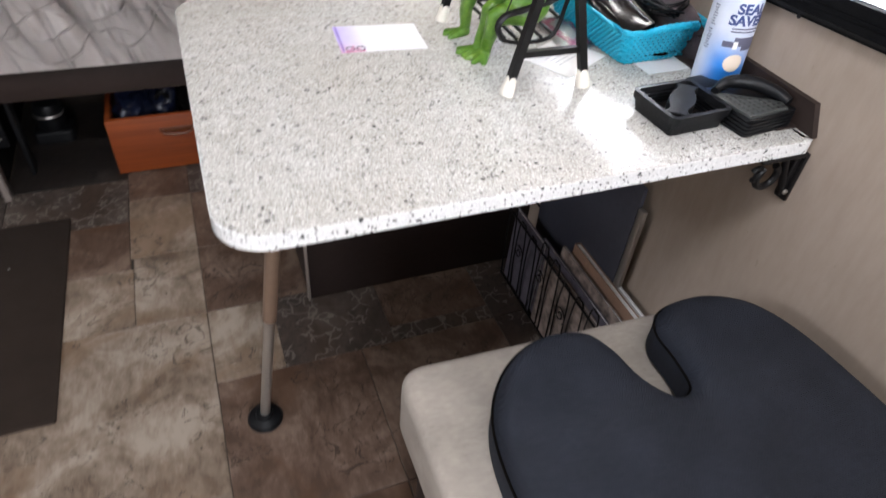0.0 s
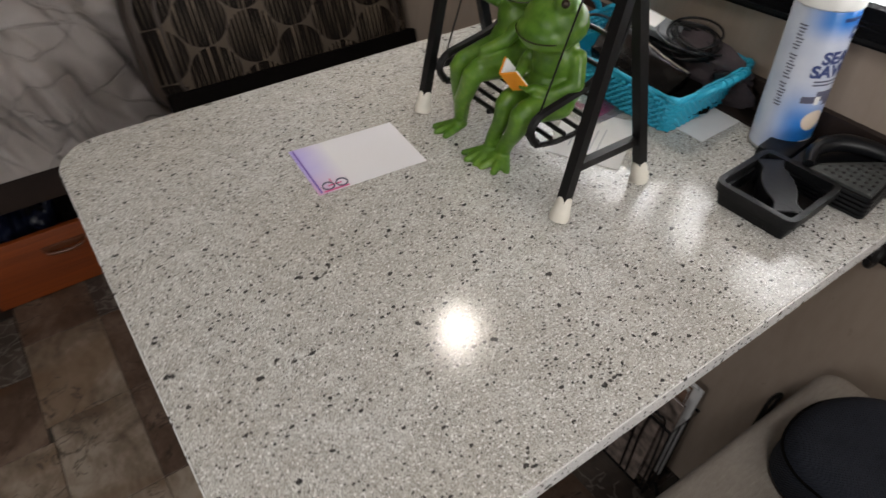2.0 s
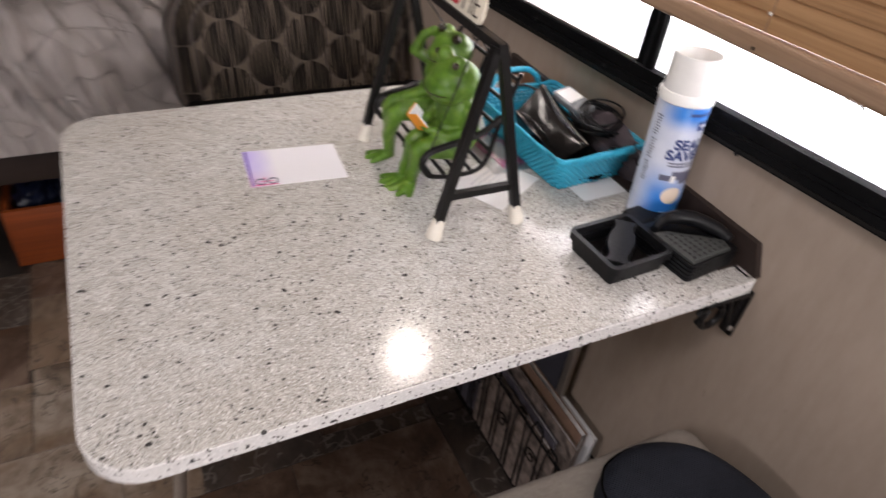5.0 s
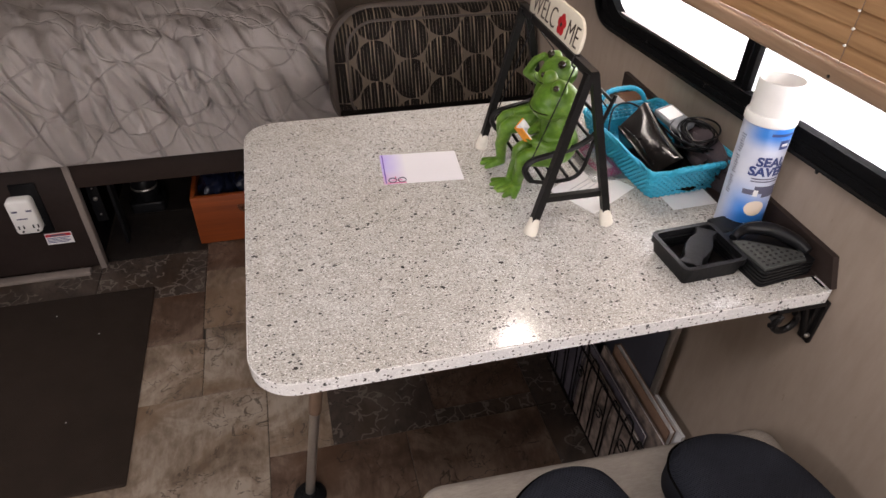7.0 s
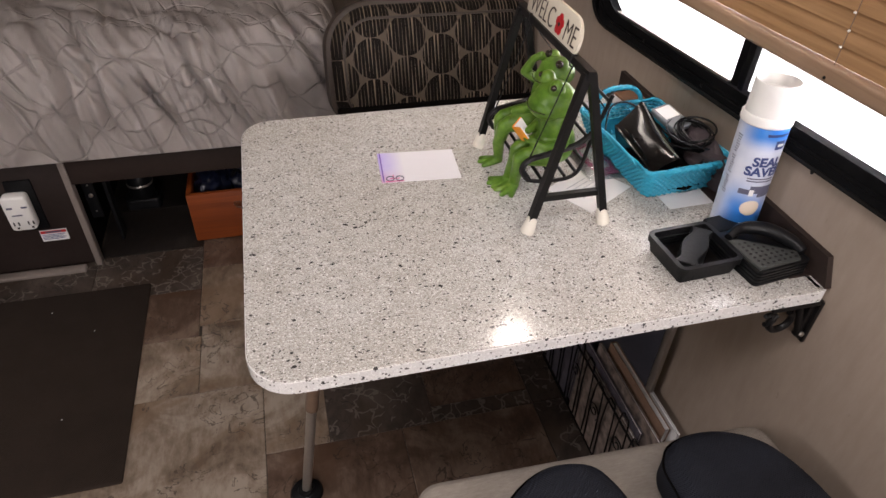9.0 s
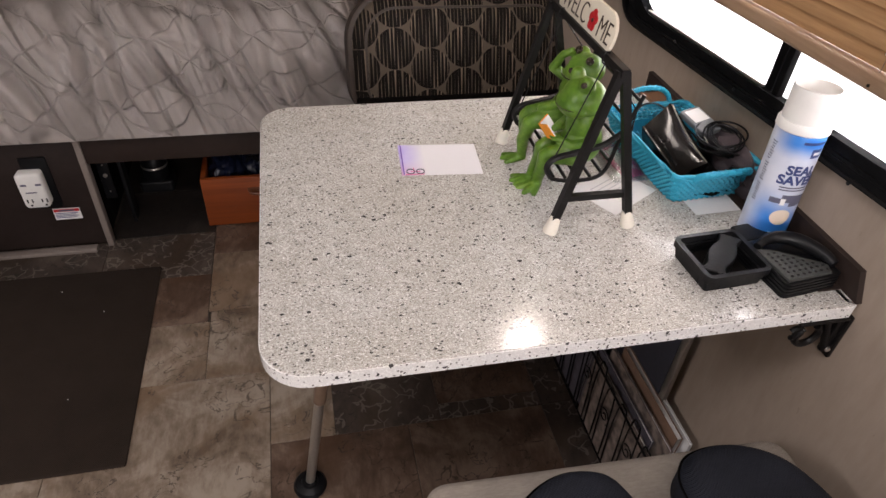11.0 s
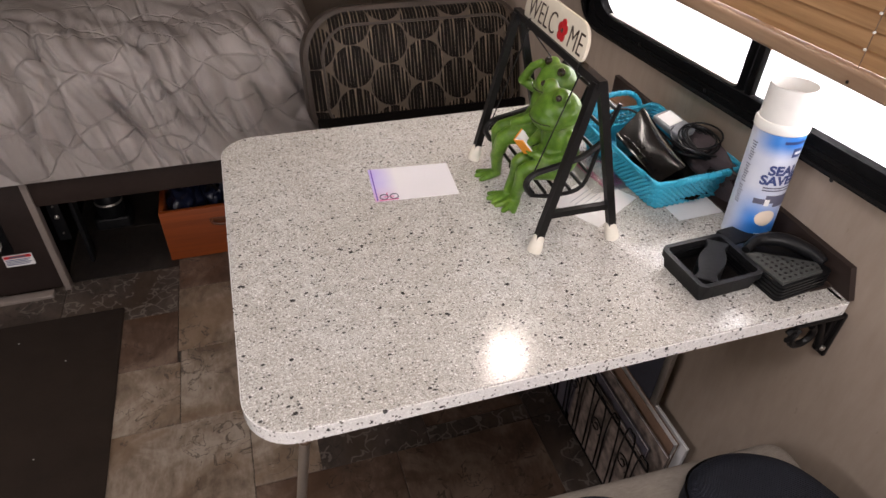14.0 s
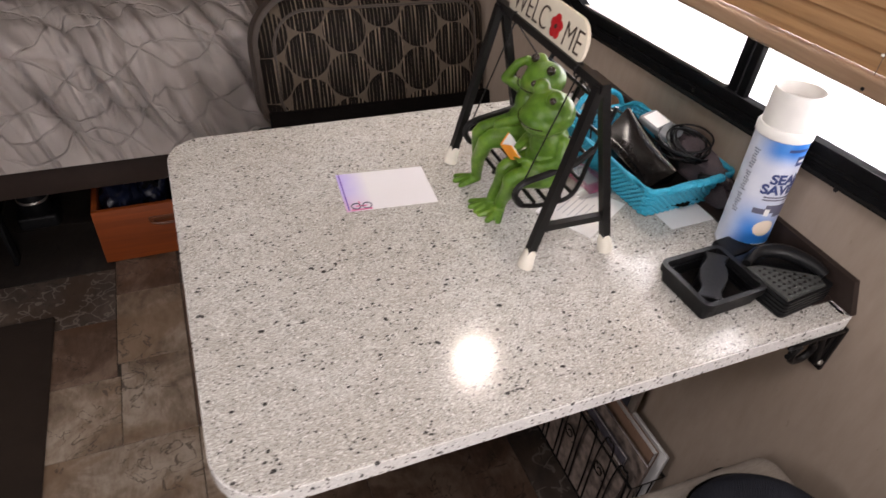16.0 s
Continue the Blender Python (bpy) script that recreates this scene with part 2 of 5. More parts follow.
def m_print():
    """Upholstery print: touching dark discs, each crossed by tapering pale stripes, on a taupe ground."""
    m, t, b = nodes("disc_print_fabric", 0.7, 0, 0.12)
    uv = coords(t, "UV")
    s = nd(t, "ShaderNodeSeparateXYZ", ((0, uv),))
    u, v = s.outputs[0], s.outputs[1]
    PX, PY, R, PS = 0.172, 0.097, 0.0480, 0.0088
    col = mixc(t, mth(t, "MULTIPLY", nz(t, uv, 30, 3), 0.5), (0.104, 0.082, 0.063), (0.070, 0.055, 0.042))
    for ox, oy, seed in ((0.0, 0.0, 3.1), (0.5, 0.5, 7.7)):
        gx, gy = mth(t, "ADD", mth(t, "DIVIDE", u, PX), ox), mth(t, "ADD", mth(t, "DIVIDE", v, PY), oy)
        fx = mth(t, "MULTIPLY", mth(t, "SUBTRACT", mth(t, "FRACT", gx), 0.5), PX)
        fy = mth(t, "MULTIPLY", mth(t, "SUBTRACT", mth(t, "FRACT", gy), 0.5), PY)
        disc = mth(t, "LESS_THAN", mth(t, "SQRT", mth(t, "ADD", mth(t, "MULTIPLY", fx, fx), mth(t, "MULTIPLY", fy, fy))), R)
        k = mth(t, "DIVIDE", u, PS)
        cell = mth(t, "ADD", mth(t, "FLOOR", k), mth(t, "MULTIPLY", mth(t, "FLOOR", gy), 5.3 + seed))
        rnd = mth(t, "FRACT", mth(t, "MULTIPLY", mth(t, "SINE", mth(t, "MULTIPLY", cell, 12.9898)), 437.58))
        side = mth(t, "SUBTRACT", mth(t, "MULTIPLY", mth(t, "GREATER_THAN", rnd, 0.5), 2.0), 1.0)
        taper = mth(t, "ADD", 0.5, mth(t, "MULTIPLY", mth(t, "DIVIDE", fy, 2 * R), side))
        width = mth(t, "MULTIPLY", taper, mth(t, "ADD", 0.08, mth(t, "MULTIPLY", rnd, 0.22)))
        stripe = mth(t, "LESS_THAN", mth(t, "ABSOLUTE", mth(t, "SUBTRACT", mth(t, "FRACT", k), 0.5)), width)
        tone = mth(t, "ADD", 0.35, mth(t, "MULTIPLY", mth(t, "FRACT", mth(t, "MULTIPLY", rnd, 7.3)), 0.65))
        inner = mixc(t, mth(t, "MULTIPLY", stripe, tone), (0.0045, 0.0028, 0.0022), (0.21, 0.165, 0.118))
        col = mixc(t, disc, col, inner)
    col = mixc(t, mth(t, "MULTIPLY", nz(t, uv, 400, 2), 0.14), col, (0.03, 0.023, 0.018))
    t.links.new(col, b.inputs["Base Color"])
    bump(t, b, nz(t, stretch(t, uv, (500, 900, 1)), 1.0, 2), 0.3, 0.0006)
    return m


def m_wood(name, lo, hi, along, rough=0.35, k=1.0):
    """Straight grain along one axis: 0, 1 or 2."""
    m, t, b = nodes(name, rough, 0, 0.5)
    v = coords(t)
    rnd = t.nodes.new("ShaderNodeObjectInfo").outputs["Random"]
    off = nd(t, "ShaderNodeCombineXYZ", ((0, mth(t, "MULTIPLY", rnd, 7.0)), (1, mth(t, "MULTIPLY", rnd, 5.0)), (2, mth(t, "MULTIPLY", rnd, 9.0))))
    p = nd(t, "ShaderNodeVectorMath", ((0, v), (1, off.outputs[0])), operation="ADD").outputs[0]
    s = [160 * k, 160 * k, 160 * k]
    s[along] = 5 * k
    g = nz(t, stretch(t, p, s), 1.0, 5, 0.6, 0.4)
    s2 = [22 * k, 22 * k, 22 * k]
    s2[along] = 2.5 * k
    a = nz(t, stretch(t, p, s2), 1.0, 3)
    f = mth(t, "ADD", mth(t, "MULTIPLY", g, 0.55), mth(t, "MULTIPLY", a, 0.45))
    t.links.new(ramp(t, f, ((0.33, lo), (0.66, hi))), b.inputs["Base Color"])
    t.links.new(mth(t, "ADD", mth(t, "MULTIPLY", g, 0.25), rough - 0.1), b.inputs["Roughness"])
    bump(t, b, g, 0.2, 0.0006)
    return m


def m_wall():
    m, t, b = nodes("wall_vinyl", 0.55, 0, 0.35)
    v = coords(t)
    a = nz(t, v, 3.5, 4)
    g = nz(t, stretch(t, v, (60, 60, 14)), 1.0, 5, 0.7)
    col = mixc(t, ramp(t, mth(t, "ADD", mth(t, "MULTIPLY", a, 0.6), mth(t, "MULTIPLY", g, 0.4)), ((0.35, (0, 0, 0)), (0.65, (1, 1, 1)))), (0.305, 0.241, 0.191), (0.392, 0.318, 0.256))
    mark = mth(t, "GREATER_THAN", nz(t, stretch(t, v, (40, 40, 18)), 1.0, 3, 0.6), 0.72)
    col = mixc(t, mth(t, "MULTIPLY", mark, 0.35), col, (0.22, 0.18, 0.14))
    t.links.new(col, b.inputs["Base Color"])
    bump(t, b, g, 0.25, 0.0015)
    return m


def m_glass(name, tint=(1, 1, 1), rough=0.0):
    m, t, b = nodes(name, rough)
    b.inputs["Base Color"].default_value = (*tint, 1)
    b.inputs["Transmission Weight"].default_value = 1.0
    b.inputs["IOR"].default_value = 1.45
    return m


def m_glow(name, col, strength):
    m = bpy.data.materials.new(name)
    m.use_nodes = True
    t = m.node_tree
    t.nodes.remove(t.nodes["Principled BSDF"])
    e = nd(t, "ShaderNodeEmission", (("Color", (*col, 1)), ("Strength", strength)))
    t.links.new(e.outputs[0], t.nodes["Material Output"].inputs[0])
    return m


def m_label():
    """Printed can: pale lilac sleeve with a blue band at its top and foot on the front."""
    m, t, b = nodes("can_print", 0.28)
    v = coords(t)
    s = nd(t, "ShaderNodeSeparateXYZ", ((0, v),))
    front = nd(t, "ShaderNodeMapRange", ((0, s.outputs[1]), (1, 0.012), (2, -0.026), (3, 0.0), (4, 1.0)), interpolation_type="SMOOTHSTEP").outputs[0]
    low = nd(t, "ShaderNodeMapRange", ((0, mth(t, "ADD", s.outputs[2], mth(t, "MULTIPLY", s.outputs[0], 0.5))), (1, 0.085), (2, 0.03), (3, 0.0), (4, 1.0)), interpolation_type="SMOOTHSTEP").outputs[0]
    top = nd(t, "ShaderNodeMapRange", ((0, s.outputs[2]), (1, 0.132), (2, 0.158), (3, 0.0), (4, 1.0)), interpolation_type="SMOOTHSTEP").outputs[0]
    f = mth(t, "MULTIPLY", front, mth(t, "MAXIMUM", low, top))
    cloud = nz(t, v, 30, 3)
    base = mixc(t, cloud, (0.42, 0.47, 0.60), (0.68, 0.70, 0.76))
    t.links.new(mixc(t, f, base, mixc(t, cloud, (0.01, 0.13, 0.50), (0.03, 0.24, 0.66))), b.inputs["Base Color"])
    return m


def m_card():
    """White card with a violet wash along one end."""
    m, t, b = nodes("printed_card", 0.5)
    s = nd(t, "ShaderNodeSeparateXYZ", ((0, coords(t)),))
    f = nd(t, "ShaderNodeMapRange", ((0, s.outputs[0]), (1, -0.066), (2, -0.025), (3, 1.0), (4, 0.0))).outputs[0]
    f = mth(t, "MULTIPLY", f, mth(t, "ADD", 0.5, nz(t, coords(t), 25, 2)))
    low = nd(t, "ShaderNodeMapRange", ((0, s.outputs[1]), (1, -0.046), (2, -0.005), (3, 1.0), (4, 0.0))).outputs[0]
    wash = mixc(t, low, (0.50, 0.42, 0.80), (0.62, 0.36, 0.55))
    t.links.new(mixc(t, f, (0.82, 0.81, 0.84), wash), b.inputs["Base Color"])
    return m


def m_frog():
    m, t, b = nodes("green_glaze", 0.36, 0, 0.45)
    v = coords(t)
    f = mth(t, "ADD", mth(t, "MULTIPLY", nz(t, v, 34, 4), 0.6), mth(t, "MULTIPLY", nz(t, v, 130, 3), 0.4))
    t.links.new(ramp(t, f, ((0.32, (0.05, 0.125, 0.011)), (0.52, (0.095, 0.20, 0.020)), (0.70, (0.165, 0.27, 0.034)))), b.inputs["Base Color"])
    bump(t, b, nz(t, v, 220, 2), 0.2, 0.0008)
    return m


LAMINATE, BLANKET, PRINT, WALL, LABEL, CARD, FROG = m_laminate(), m_blanket(), m_print(), m_wall(), m_label(), m_card(), m_frog()
EDGE_BAND = m_laminate("edge_laminate", 0.6)
LIGHT_STONE = m_stone("pale_slate", (0.105, 0.072, 0.048), (0.215, 0.165, 0.122), (0.36, 0.30, 0.24))
BROWN_STONE = m_stone("brown_slate", (0.052, 0.031, 0.021), (0.105, 0.067, 0.047), (0.19, 0.135, 0.10))
DARK_STONE = m_stone("veined_slate", (0.035, 0.027, 0.022), (0.06, 0.045, 0.037), (0.095, 0.075, 0.06), 0.42)
# floor slate without veins, darkened to carry the shade inside the bay
BAY_SHADE_STONE = m_stone("bay_shade_slate", (0.012, 0.010, 0.009), (0.020, 0.016, 0.014), (0.034, 0.028, 0.024))
SUBFLOOR = plain("floor_backing", (0.05, 0.04, 0.03), 0.7)
CABINET = plain("espresso_laminate", (0.024, 0.0165, 0.0145), 0.5, 0.2, 60, 0.1, 0.0, 0.2)
RAIL_BROWN = plain("rail_laminate", (0.028, 0.019, 0.016), 0.5, 0.2, 60, 0.1, 0.0, 0.25)
# near-black for the insides of recesses: their shade is put into the colour
HOLLOW_SHADE = plain("hollow_shade", (0.006, 0.0052, 0.005), 0.95, 0.25, 90, 0.15, 0.0, 0.05)
BLACK = plain("black_enamel", (0.0055, 0.005, 0.005), 0.42, 0.3, 140, 0.2, 0.0, 0.25)
BLACK_PLASTIC = plain("black_plastic", (0.005, 0.0052, 0.006), 0.38, 0.3, 200, 0.25, 0.0, 0.25)
GREY_PLASTIC = plain("worn_black_plastic", (0.0068, 0.007, 0.0078), 0.4, 0.45, 180, 0.3, 0.0, 0.25)
RUBBER = plain("black_window_frame", (0.006, 0.006, 0.0065), 0.75, 0.3, 80, 0.1, 0.0, 0.06)
WORN_GREY = plain("scuffed_grey_plastic", (0.045, 0.048, 0.046), 0.5, 0.4, 180, 0.3, 0.0, 0.3)
PALE_INK = plain("pale_print", (0.42, 0.42, 0.45), 0.6, 0.1, 90, 0)
WHITE = plain("white_plastic", (0.78, 0.77, 0.74), 0.35, 0.05, 60, 0.05)
CREAM = plain("cream_rubber", (0.70, 0.66, 0.57), 0.55, 0.1, 90, 0.1)
STEEL = plain("brushed_steel", (0.52, 0.49, 0.45), 0.36, 0.15, 200, 0.1, 0.9)
BRASS_STRIP = plain("taupe_metal", (0.205, 0.172, 0.152), 0.4, 0.15, 120, 0.1)
TAN_LEG = plain("brown_sleeve", (0.17, 0.11, 0.075), 0.5, 0.15)
UPHOLSTERY = weave("beige_cloth", (0.40, 0.35, 0.30), 0.0016)
PIPING = plain("taupe_piping", (0.20, 0.165, 0.14), 0.6)
MESH_CLOTH = weave("black_spacer_mesh", (0.020, 0.023, 0.033), 0.0042, 0.75, 0.5, 1.0)
BROWN_VINYL = plain("brown_vinyl", (0.036, 0.024, 0.017), 0.5, 0.2, 120, 0.3)
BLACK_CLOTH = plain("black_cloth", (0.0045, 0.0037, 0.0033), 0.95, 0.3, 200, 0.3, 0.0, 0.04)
MAT = weave("dark_doormat", (0.030, 0.020, 0.0145), 0.004, 0.9, 0.25, 0.8)
TEAL = plain("teal_cord", (0.012, 0.31, 0.46), 0.5, 0.25, 160, 0.3)
LEATHER = plain("black_leather", (0.005, 0.0042, 0.004), 0.20, 0.3, 260, 0.06, 0.0, 0.16)
FELT = plain("mauve_felt", (0.055, 0.042, 0.047), 0.95, 0.3, 300, 0.6)
PAPER = plain("white_paper", (0.76, 0.75, 0.74), 0.6, 0.04)
INK = plain("grey_ink", (0.10, 0.10, 0.15), 0.6, 0.1, 90, 0)
NAVY = plain("navy_ink", (0.03, 0.05, 0.17), 0.4, 0.1, 90, 0)
SKIN_INK = plain("cream_print", (0.72, 0.60, 0.48), 0.4, 0.1, 90, 0)
PURPLE = plain("violet_ink", (0.16, 0.08, 0.42), 0.5, 0.1, 90, 0)
PINK = plain("pink_print", (0.62, 0.10, 0.26), 0.4, 0.2)
RED = plain("red_paint", (0.52, 0.015, 0.02), 0.45, 0.15)
ORANGE = plain("orange_cover", (0.75, 0.27, 0.01), 0.4, 0.15)
SIGN = plain("cream_board", (0.68, 0.62, 0.50), 0.5, 0.08)
TAN_COVER = plain("rose_tan_cover", (0.25, 0.155, 0.105), 0.5, 0.25)
CARDBOARD = plain("tan_cover", (0.20, 0.15, 0.11), 0.6, 0.2)
MAG_A = plain("dark_magazine", (0.10, 0.09, 0.11), 0.35, 0.5, 60, 0.05, big=40)
MAG_B = plain("coloured_magazine", (0.22, 0.175, 0.15), 0.35, 0.75, 45, 0.05, big=45)
SLATE_CASE = plain("slate_case", (0.045, 0.046, 0.06), 0.4, 0.2)
NAVY_BAG = plain("navy_bag", (0.006, 0.009, 0.026), 0.35, 0.5, 60, 0.4)
# orange wood, its colour lowered to include the bay's shade
DRAWER_WOOD = m_wood("shaded_orange_wood", (0.125, 0.023, 0.004), (0.235, 0.050, 0.007), 0, 0.45)
PULL_BROWN = plain("brown_pull", (0.095, 0.028, 0.009), 0.4, 0.2)
DARK_WOOD = m_wood("dark_wood", (0.03, 0.018, 0.012), (0.06, 0.038, 0.026), 0, 0.45)
SLAT_WOOD = m_wood("slat_wood", (0.22, 0.115, 0.05), (0.44, 0.26, 0.125), 1, 0.38)
RAIL_WOOD = m_wood("rail_wood", (0.20, 0.12, 0.07), (0.36, 0.235, 0.15), 1, 0.42)
BROWN_BOOK = m_wood("brown_cover", (0.10, 0.05, 0.025), (0.18, 0.095, 0.05), 1, 0.5)
GLASS, CLEAR = m_glass("window_glass"), m_glass("clear_film", (0.95, 0.96, 0.97), 0.22)
OUTSIDE = m_glow("overcast_outside", (1.0, 1.0, 1.0), GLOW)
PUCK = m_glow("puck_lens", (1.0, 0.93, 0.82), 60.0)
CEILING = plain("white_panel", (0.68, 0.66, 0.61), 0.6, 0.05)
EYE = plain("dark_eye", (0.02, 0.014, 0.006), 0.2, 0.2, 90, 0)


# ---- mesh helpers ----
def mesh_of(name, bm, material, smooth=True):
    me = bpy.data.meshes.new(name)
    bmesh.ops.recalc_face_normals(bm, faces=bm.faces)
    bm.to_mesh(me)
    bm.free()
    for m in material if isinstance(material, (list, tuple)) else (material,):
        me.materials.append(m)
    if smooth == "all":
        me.polygons.foreach_set("use_smooth", [True] * len(me.polygons))
    elif smooth:
        me.polygons.foreach_set("use_smooth", [True] * len(me.polygons))
        me.set_sharp_from_angle(angle=radians(38))
    return me


def part(name, bm, material, parent, label="", smooth=True):
    ob = new(name, mesh_of(name, bm, material, smooth))
    if parent:
        ob.parent = parent
        ob.matrix_parent_inverse = parent.matrix_world.inverted()
    if label:
        ob["label"] = label
    return ob


def thing(name, loc, label, category, group="", kind="", rz=0.0):
    ob = new(name)
    ob.empty_display_size = 0.05
    ob.matrix_world = pose(*loc, 0, 0, rz)
    bpy.context.view_layer.update()
    return tagged(ob, label, category, group, kind)


def solo(name, bm, material, label, category, group="", kind="", smooth=True):
    return tagged(part(name, bm, material, None, "", smooth), label, category, group, kind)


def rbox(x0, x1, y0, y1, z0, z1, b=0.0, seg=2, m=None):
    bm = bmesh.new()
    bmesh.ops.create_cube(bm, size=1, matrix=Matrix.LocRotScale(((x0 + x1) / 2, (y0 + y1) / 2, (z0 + z1) / 2), None, (x1 - x0, y1 - y0, z1 - z0)))
    if b:
        bmesh.ops.bevel(bm, geom=bm.edges[:], offset=b, segments=seg, profile=0.5, affect="EDGES")
    if m:
        bmesh.ops.transform(bm, matrix=m, verts=bm.verts)
    return bm


def join(*bms):
    out = bmesh.new()
    for b in bms:
        me = bpy.data.meshes.new("tmp")
        b.to_mesh(me)
        b.free()
        out.from_mesh(me)
        bpy.data.meshes.remove(me)
    return out


def catmull(pts, n=6, closed=False):
    pts = [Vector(p) for p in pts]
    k, out = len(pts), []
    for i in range(k if closed else k - 1):
        if closed:
            a, b, c, d = (pts[(i + j) % k] for j in (-1, 0, 1, 2))
        else:
            a, b, c, d = pts[max(i - 1, 0)], pts[i], pts[i + 1], pts[min(i + 2, k - 1)]
        for s in range(n):
            u = s / n
            out.append(0.5 * (2 * b + (c - a) * u + (2 * a - 5 * b + 4 * c - d) * u * u + (3 * b - a - 3 * c + d) * u ** 3))
    if not closed:
        out.append(pts[-1])
    return out


def tube(pts, r, seg=8, closed=False, flat=1.0):
    """A round bar along the points; r may be a list. flat squeezes it across its second axis."""
    pts = [Vector(p) for p in pts]
    n = len(pts)
    rs = r if isinstance(r, (list, tuple)) else [r] * n
    bm = bmesh.new()
    up, rings, ph = None, [], math.pi / 4 if seg == 4 else 0.0
    for i, p in enumerate(pts):
        a = pts[(i - 1) % n] if closed or i else pts[0]
        b = pts[(i + 1) % n] if closed or i < n - 1 else pts[-1]
        d = (b - a).normalized()
        if up is None:
            up = d.orthogonal().normalized() if seg != 4 else Vector((0, 0, 1)) if abs(d.y) > 0.7 else Vector((0, 1, 0))
        up = (up - d * up.dot(d)).normalized()
        side = d.cross(up)
        rings.append([bm.verts.new(p + rs[i] * (math.cos(2 * math.pi * k / seg + ph) * up + flat * math.sin(2 * math.pi * k / seg + ph) * side)) for k in range(seg)])
    for i in range(n if closed else n - 1):
        p, q = rings[i], rings[(i + 1) % n]
        for k in range(seg):
            bm.faces.new((p[k], p[(k + 1) % seg], q[(k + 1) % seg], q[k]))
    if not closed:
        bm.faces.new(rings[0][::-1])
        bm.faces.new(rings[-1])
    return bm


def lathe(profile, seg=32, at=(0, 0, 0)):
    bm = bmesh.new()
    rings = [[bm.verts.new((at[0] + r * math.cos(2 * math.pi * k / seg), at[1] + r * math.sin(2 * math.pi * k / seg), at[2] + z)) for k in range(seg)] for r, z in profile]
    for p, q in zip(rings, rings[1:]):
        for k in range(seg):
            bm.faces.new((p[k], p[(k + 1) % seg], q[(k + 1) % seg], q[k]))
    bm.faces.new(rings[0][::-1])
    bm.faces.new(rings[-1])
    return bm


def rrect(x0, x1, y0, y1, r, n=6):
    """A rectangle with rounded corners; r may give each corner (x0y0, x1y0, x1y1, x0y1)."""
    rs = r if isinstance(r, (list, tuple)) else [r] * 4
    out = []
    for (cx, cy, sx, sy, a0), q in zip(((x0, y0, 1, 1, 180), (x1, y0, -1, 1, 270), (x1, y1, -1, -1, 0), (x0, y1, 1, -1, 90)), rs):
        if q <= 0:
            out.append((cx, cy))
            continue
        for i in range(n + 1):
            a = radians(a0 + 90 * i / n)
            out.append((cx + sx * q + q * math.cos(a), cy + sy * q + q * math.sin(a)))
    return out


def inset(outline, d):
    n, out = len(outline), []
    for i in range(n):
        a, p, c = (Vector(outline[j % n][:2]) for j in (i - 1, i, i + 1))
        e, f = (p - a).normalized(), (c - p).normalized()
        t = e + f
        t = t.normalized() if t.length > 1e-6 else e
        nrm = Vector((-t.y, t.x))
        out.append(tuple(p + nrm * d / max(0.5, abs(Vector((-e.y, e.x)).dot(nrm)))))
    return out


def slab(outline, levels):
    """A solid from one outline, drawn at (inset, height) level by level, capped at both ends."""
    bm = bmesh.new()
    rings = [[bm.verts.new((*p, z)) for p in (inset(outline, d) if d else [q[:2] for q in outline])] for d, z in levels]
    n = len(outline)
    for p, q in zip(rings, rings[1:]):
        for k in range(n):
            bm.faces.new((p[k], p[(k + 1) % n], q[(k + 1) % n], q[k]))
    bm.faces.new(rings[0][::-1])
    bm.faces.new(rings[-1])
    return bm


def round_levels(z0, z1, r, n=5, both=True):
    lo = [(r * (1 - math.sin(math.pi / 2 * i / n)), z0 + r * (1 - math.cos(math.pi / 2 * i / n))) for i in range(n + 1)] if both else [(0, z0)]
    hi = [(r * (1 - math.cos(math.pi / 2 * i / n)), z1 - r * (1 - math.sin(math.pi / 2 * i / n))) for i in range(n + 1)]
    return lo + hi


def ring(outer, inner, x0, x1, m):
    """A flat ring between two outlines of equal count, given depth; m places its (u, v, depth)."""
    bm = bmesh.new()
    loops = [[bm.verts.new((*p, h)) for p in o] for o, h in ((outer, x0), (outer, x1), (inner, x1), (inner, x0))]
    n = len(outer)
    for a in range(4):
        p, q = loops[a], loops[(a + 1) % 4]
        for k in range(n):
            bm.faces.new((p[k], p[(k + 1) % n], q[(k + 1) % n], q[k]))
    bmesh.ops.transform(bm, matrix=m, verts=bm.verts)
    return bm


def moved(bm, m):
    bmesh.ops.transform(bm, matrix=m, verts=bm.verts)
    return bm


def lettering(text, size, depth=0.0004, bold=0.0):
    cu = bpy.data.curves.new("letters", "FONT")
    cu.body, cu.size, cu.extrude, cu.align_x, cu.align_y, cu.offset = text, size, depth, "CENTER", "CENTER", bold
    ob = bpy.data.objects.new("letters", cu)
    scene.collection.objects.link(ob)
    me = bpy.data.meshes.new_from_object(ob.evaluated_get(bpy.context.evaluated_depsgraph_get()))
    bm = bmesh.new()
    bm.from_mesh(me)
    bpy.data.objects.remove(ob)
    bpy.data.curves.remove(cu)
    bpy.data.meshes.remove(me)
    return bm


def nudge(dx, dy, dz, *obs):
    for ob in obs:
        ob.location += Vector((dx, dy, dz))


# ---- setting ----
WX, WY0, WY1, WZ0, WZ1 = 1.132, 0.882, 1.87, 0.85, 1.46
structure = {"kind": "structure"}


def wall_with_hole(name, boxes, label, slope=()):
    bm = join(*[rbox(*b) for b in boxes])
    for v in bm.verts:
        if any(abs(v.co.z - z) < 1e-4 for z in slope):
            v.co.z += 0.0758 - 0.055 * v.co.y
    return tagged(part(name, bm, WALL, None, "", False), label, "wall", kind="structure")


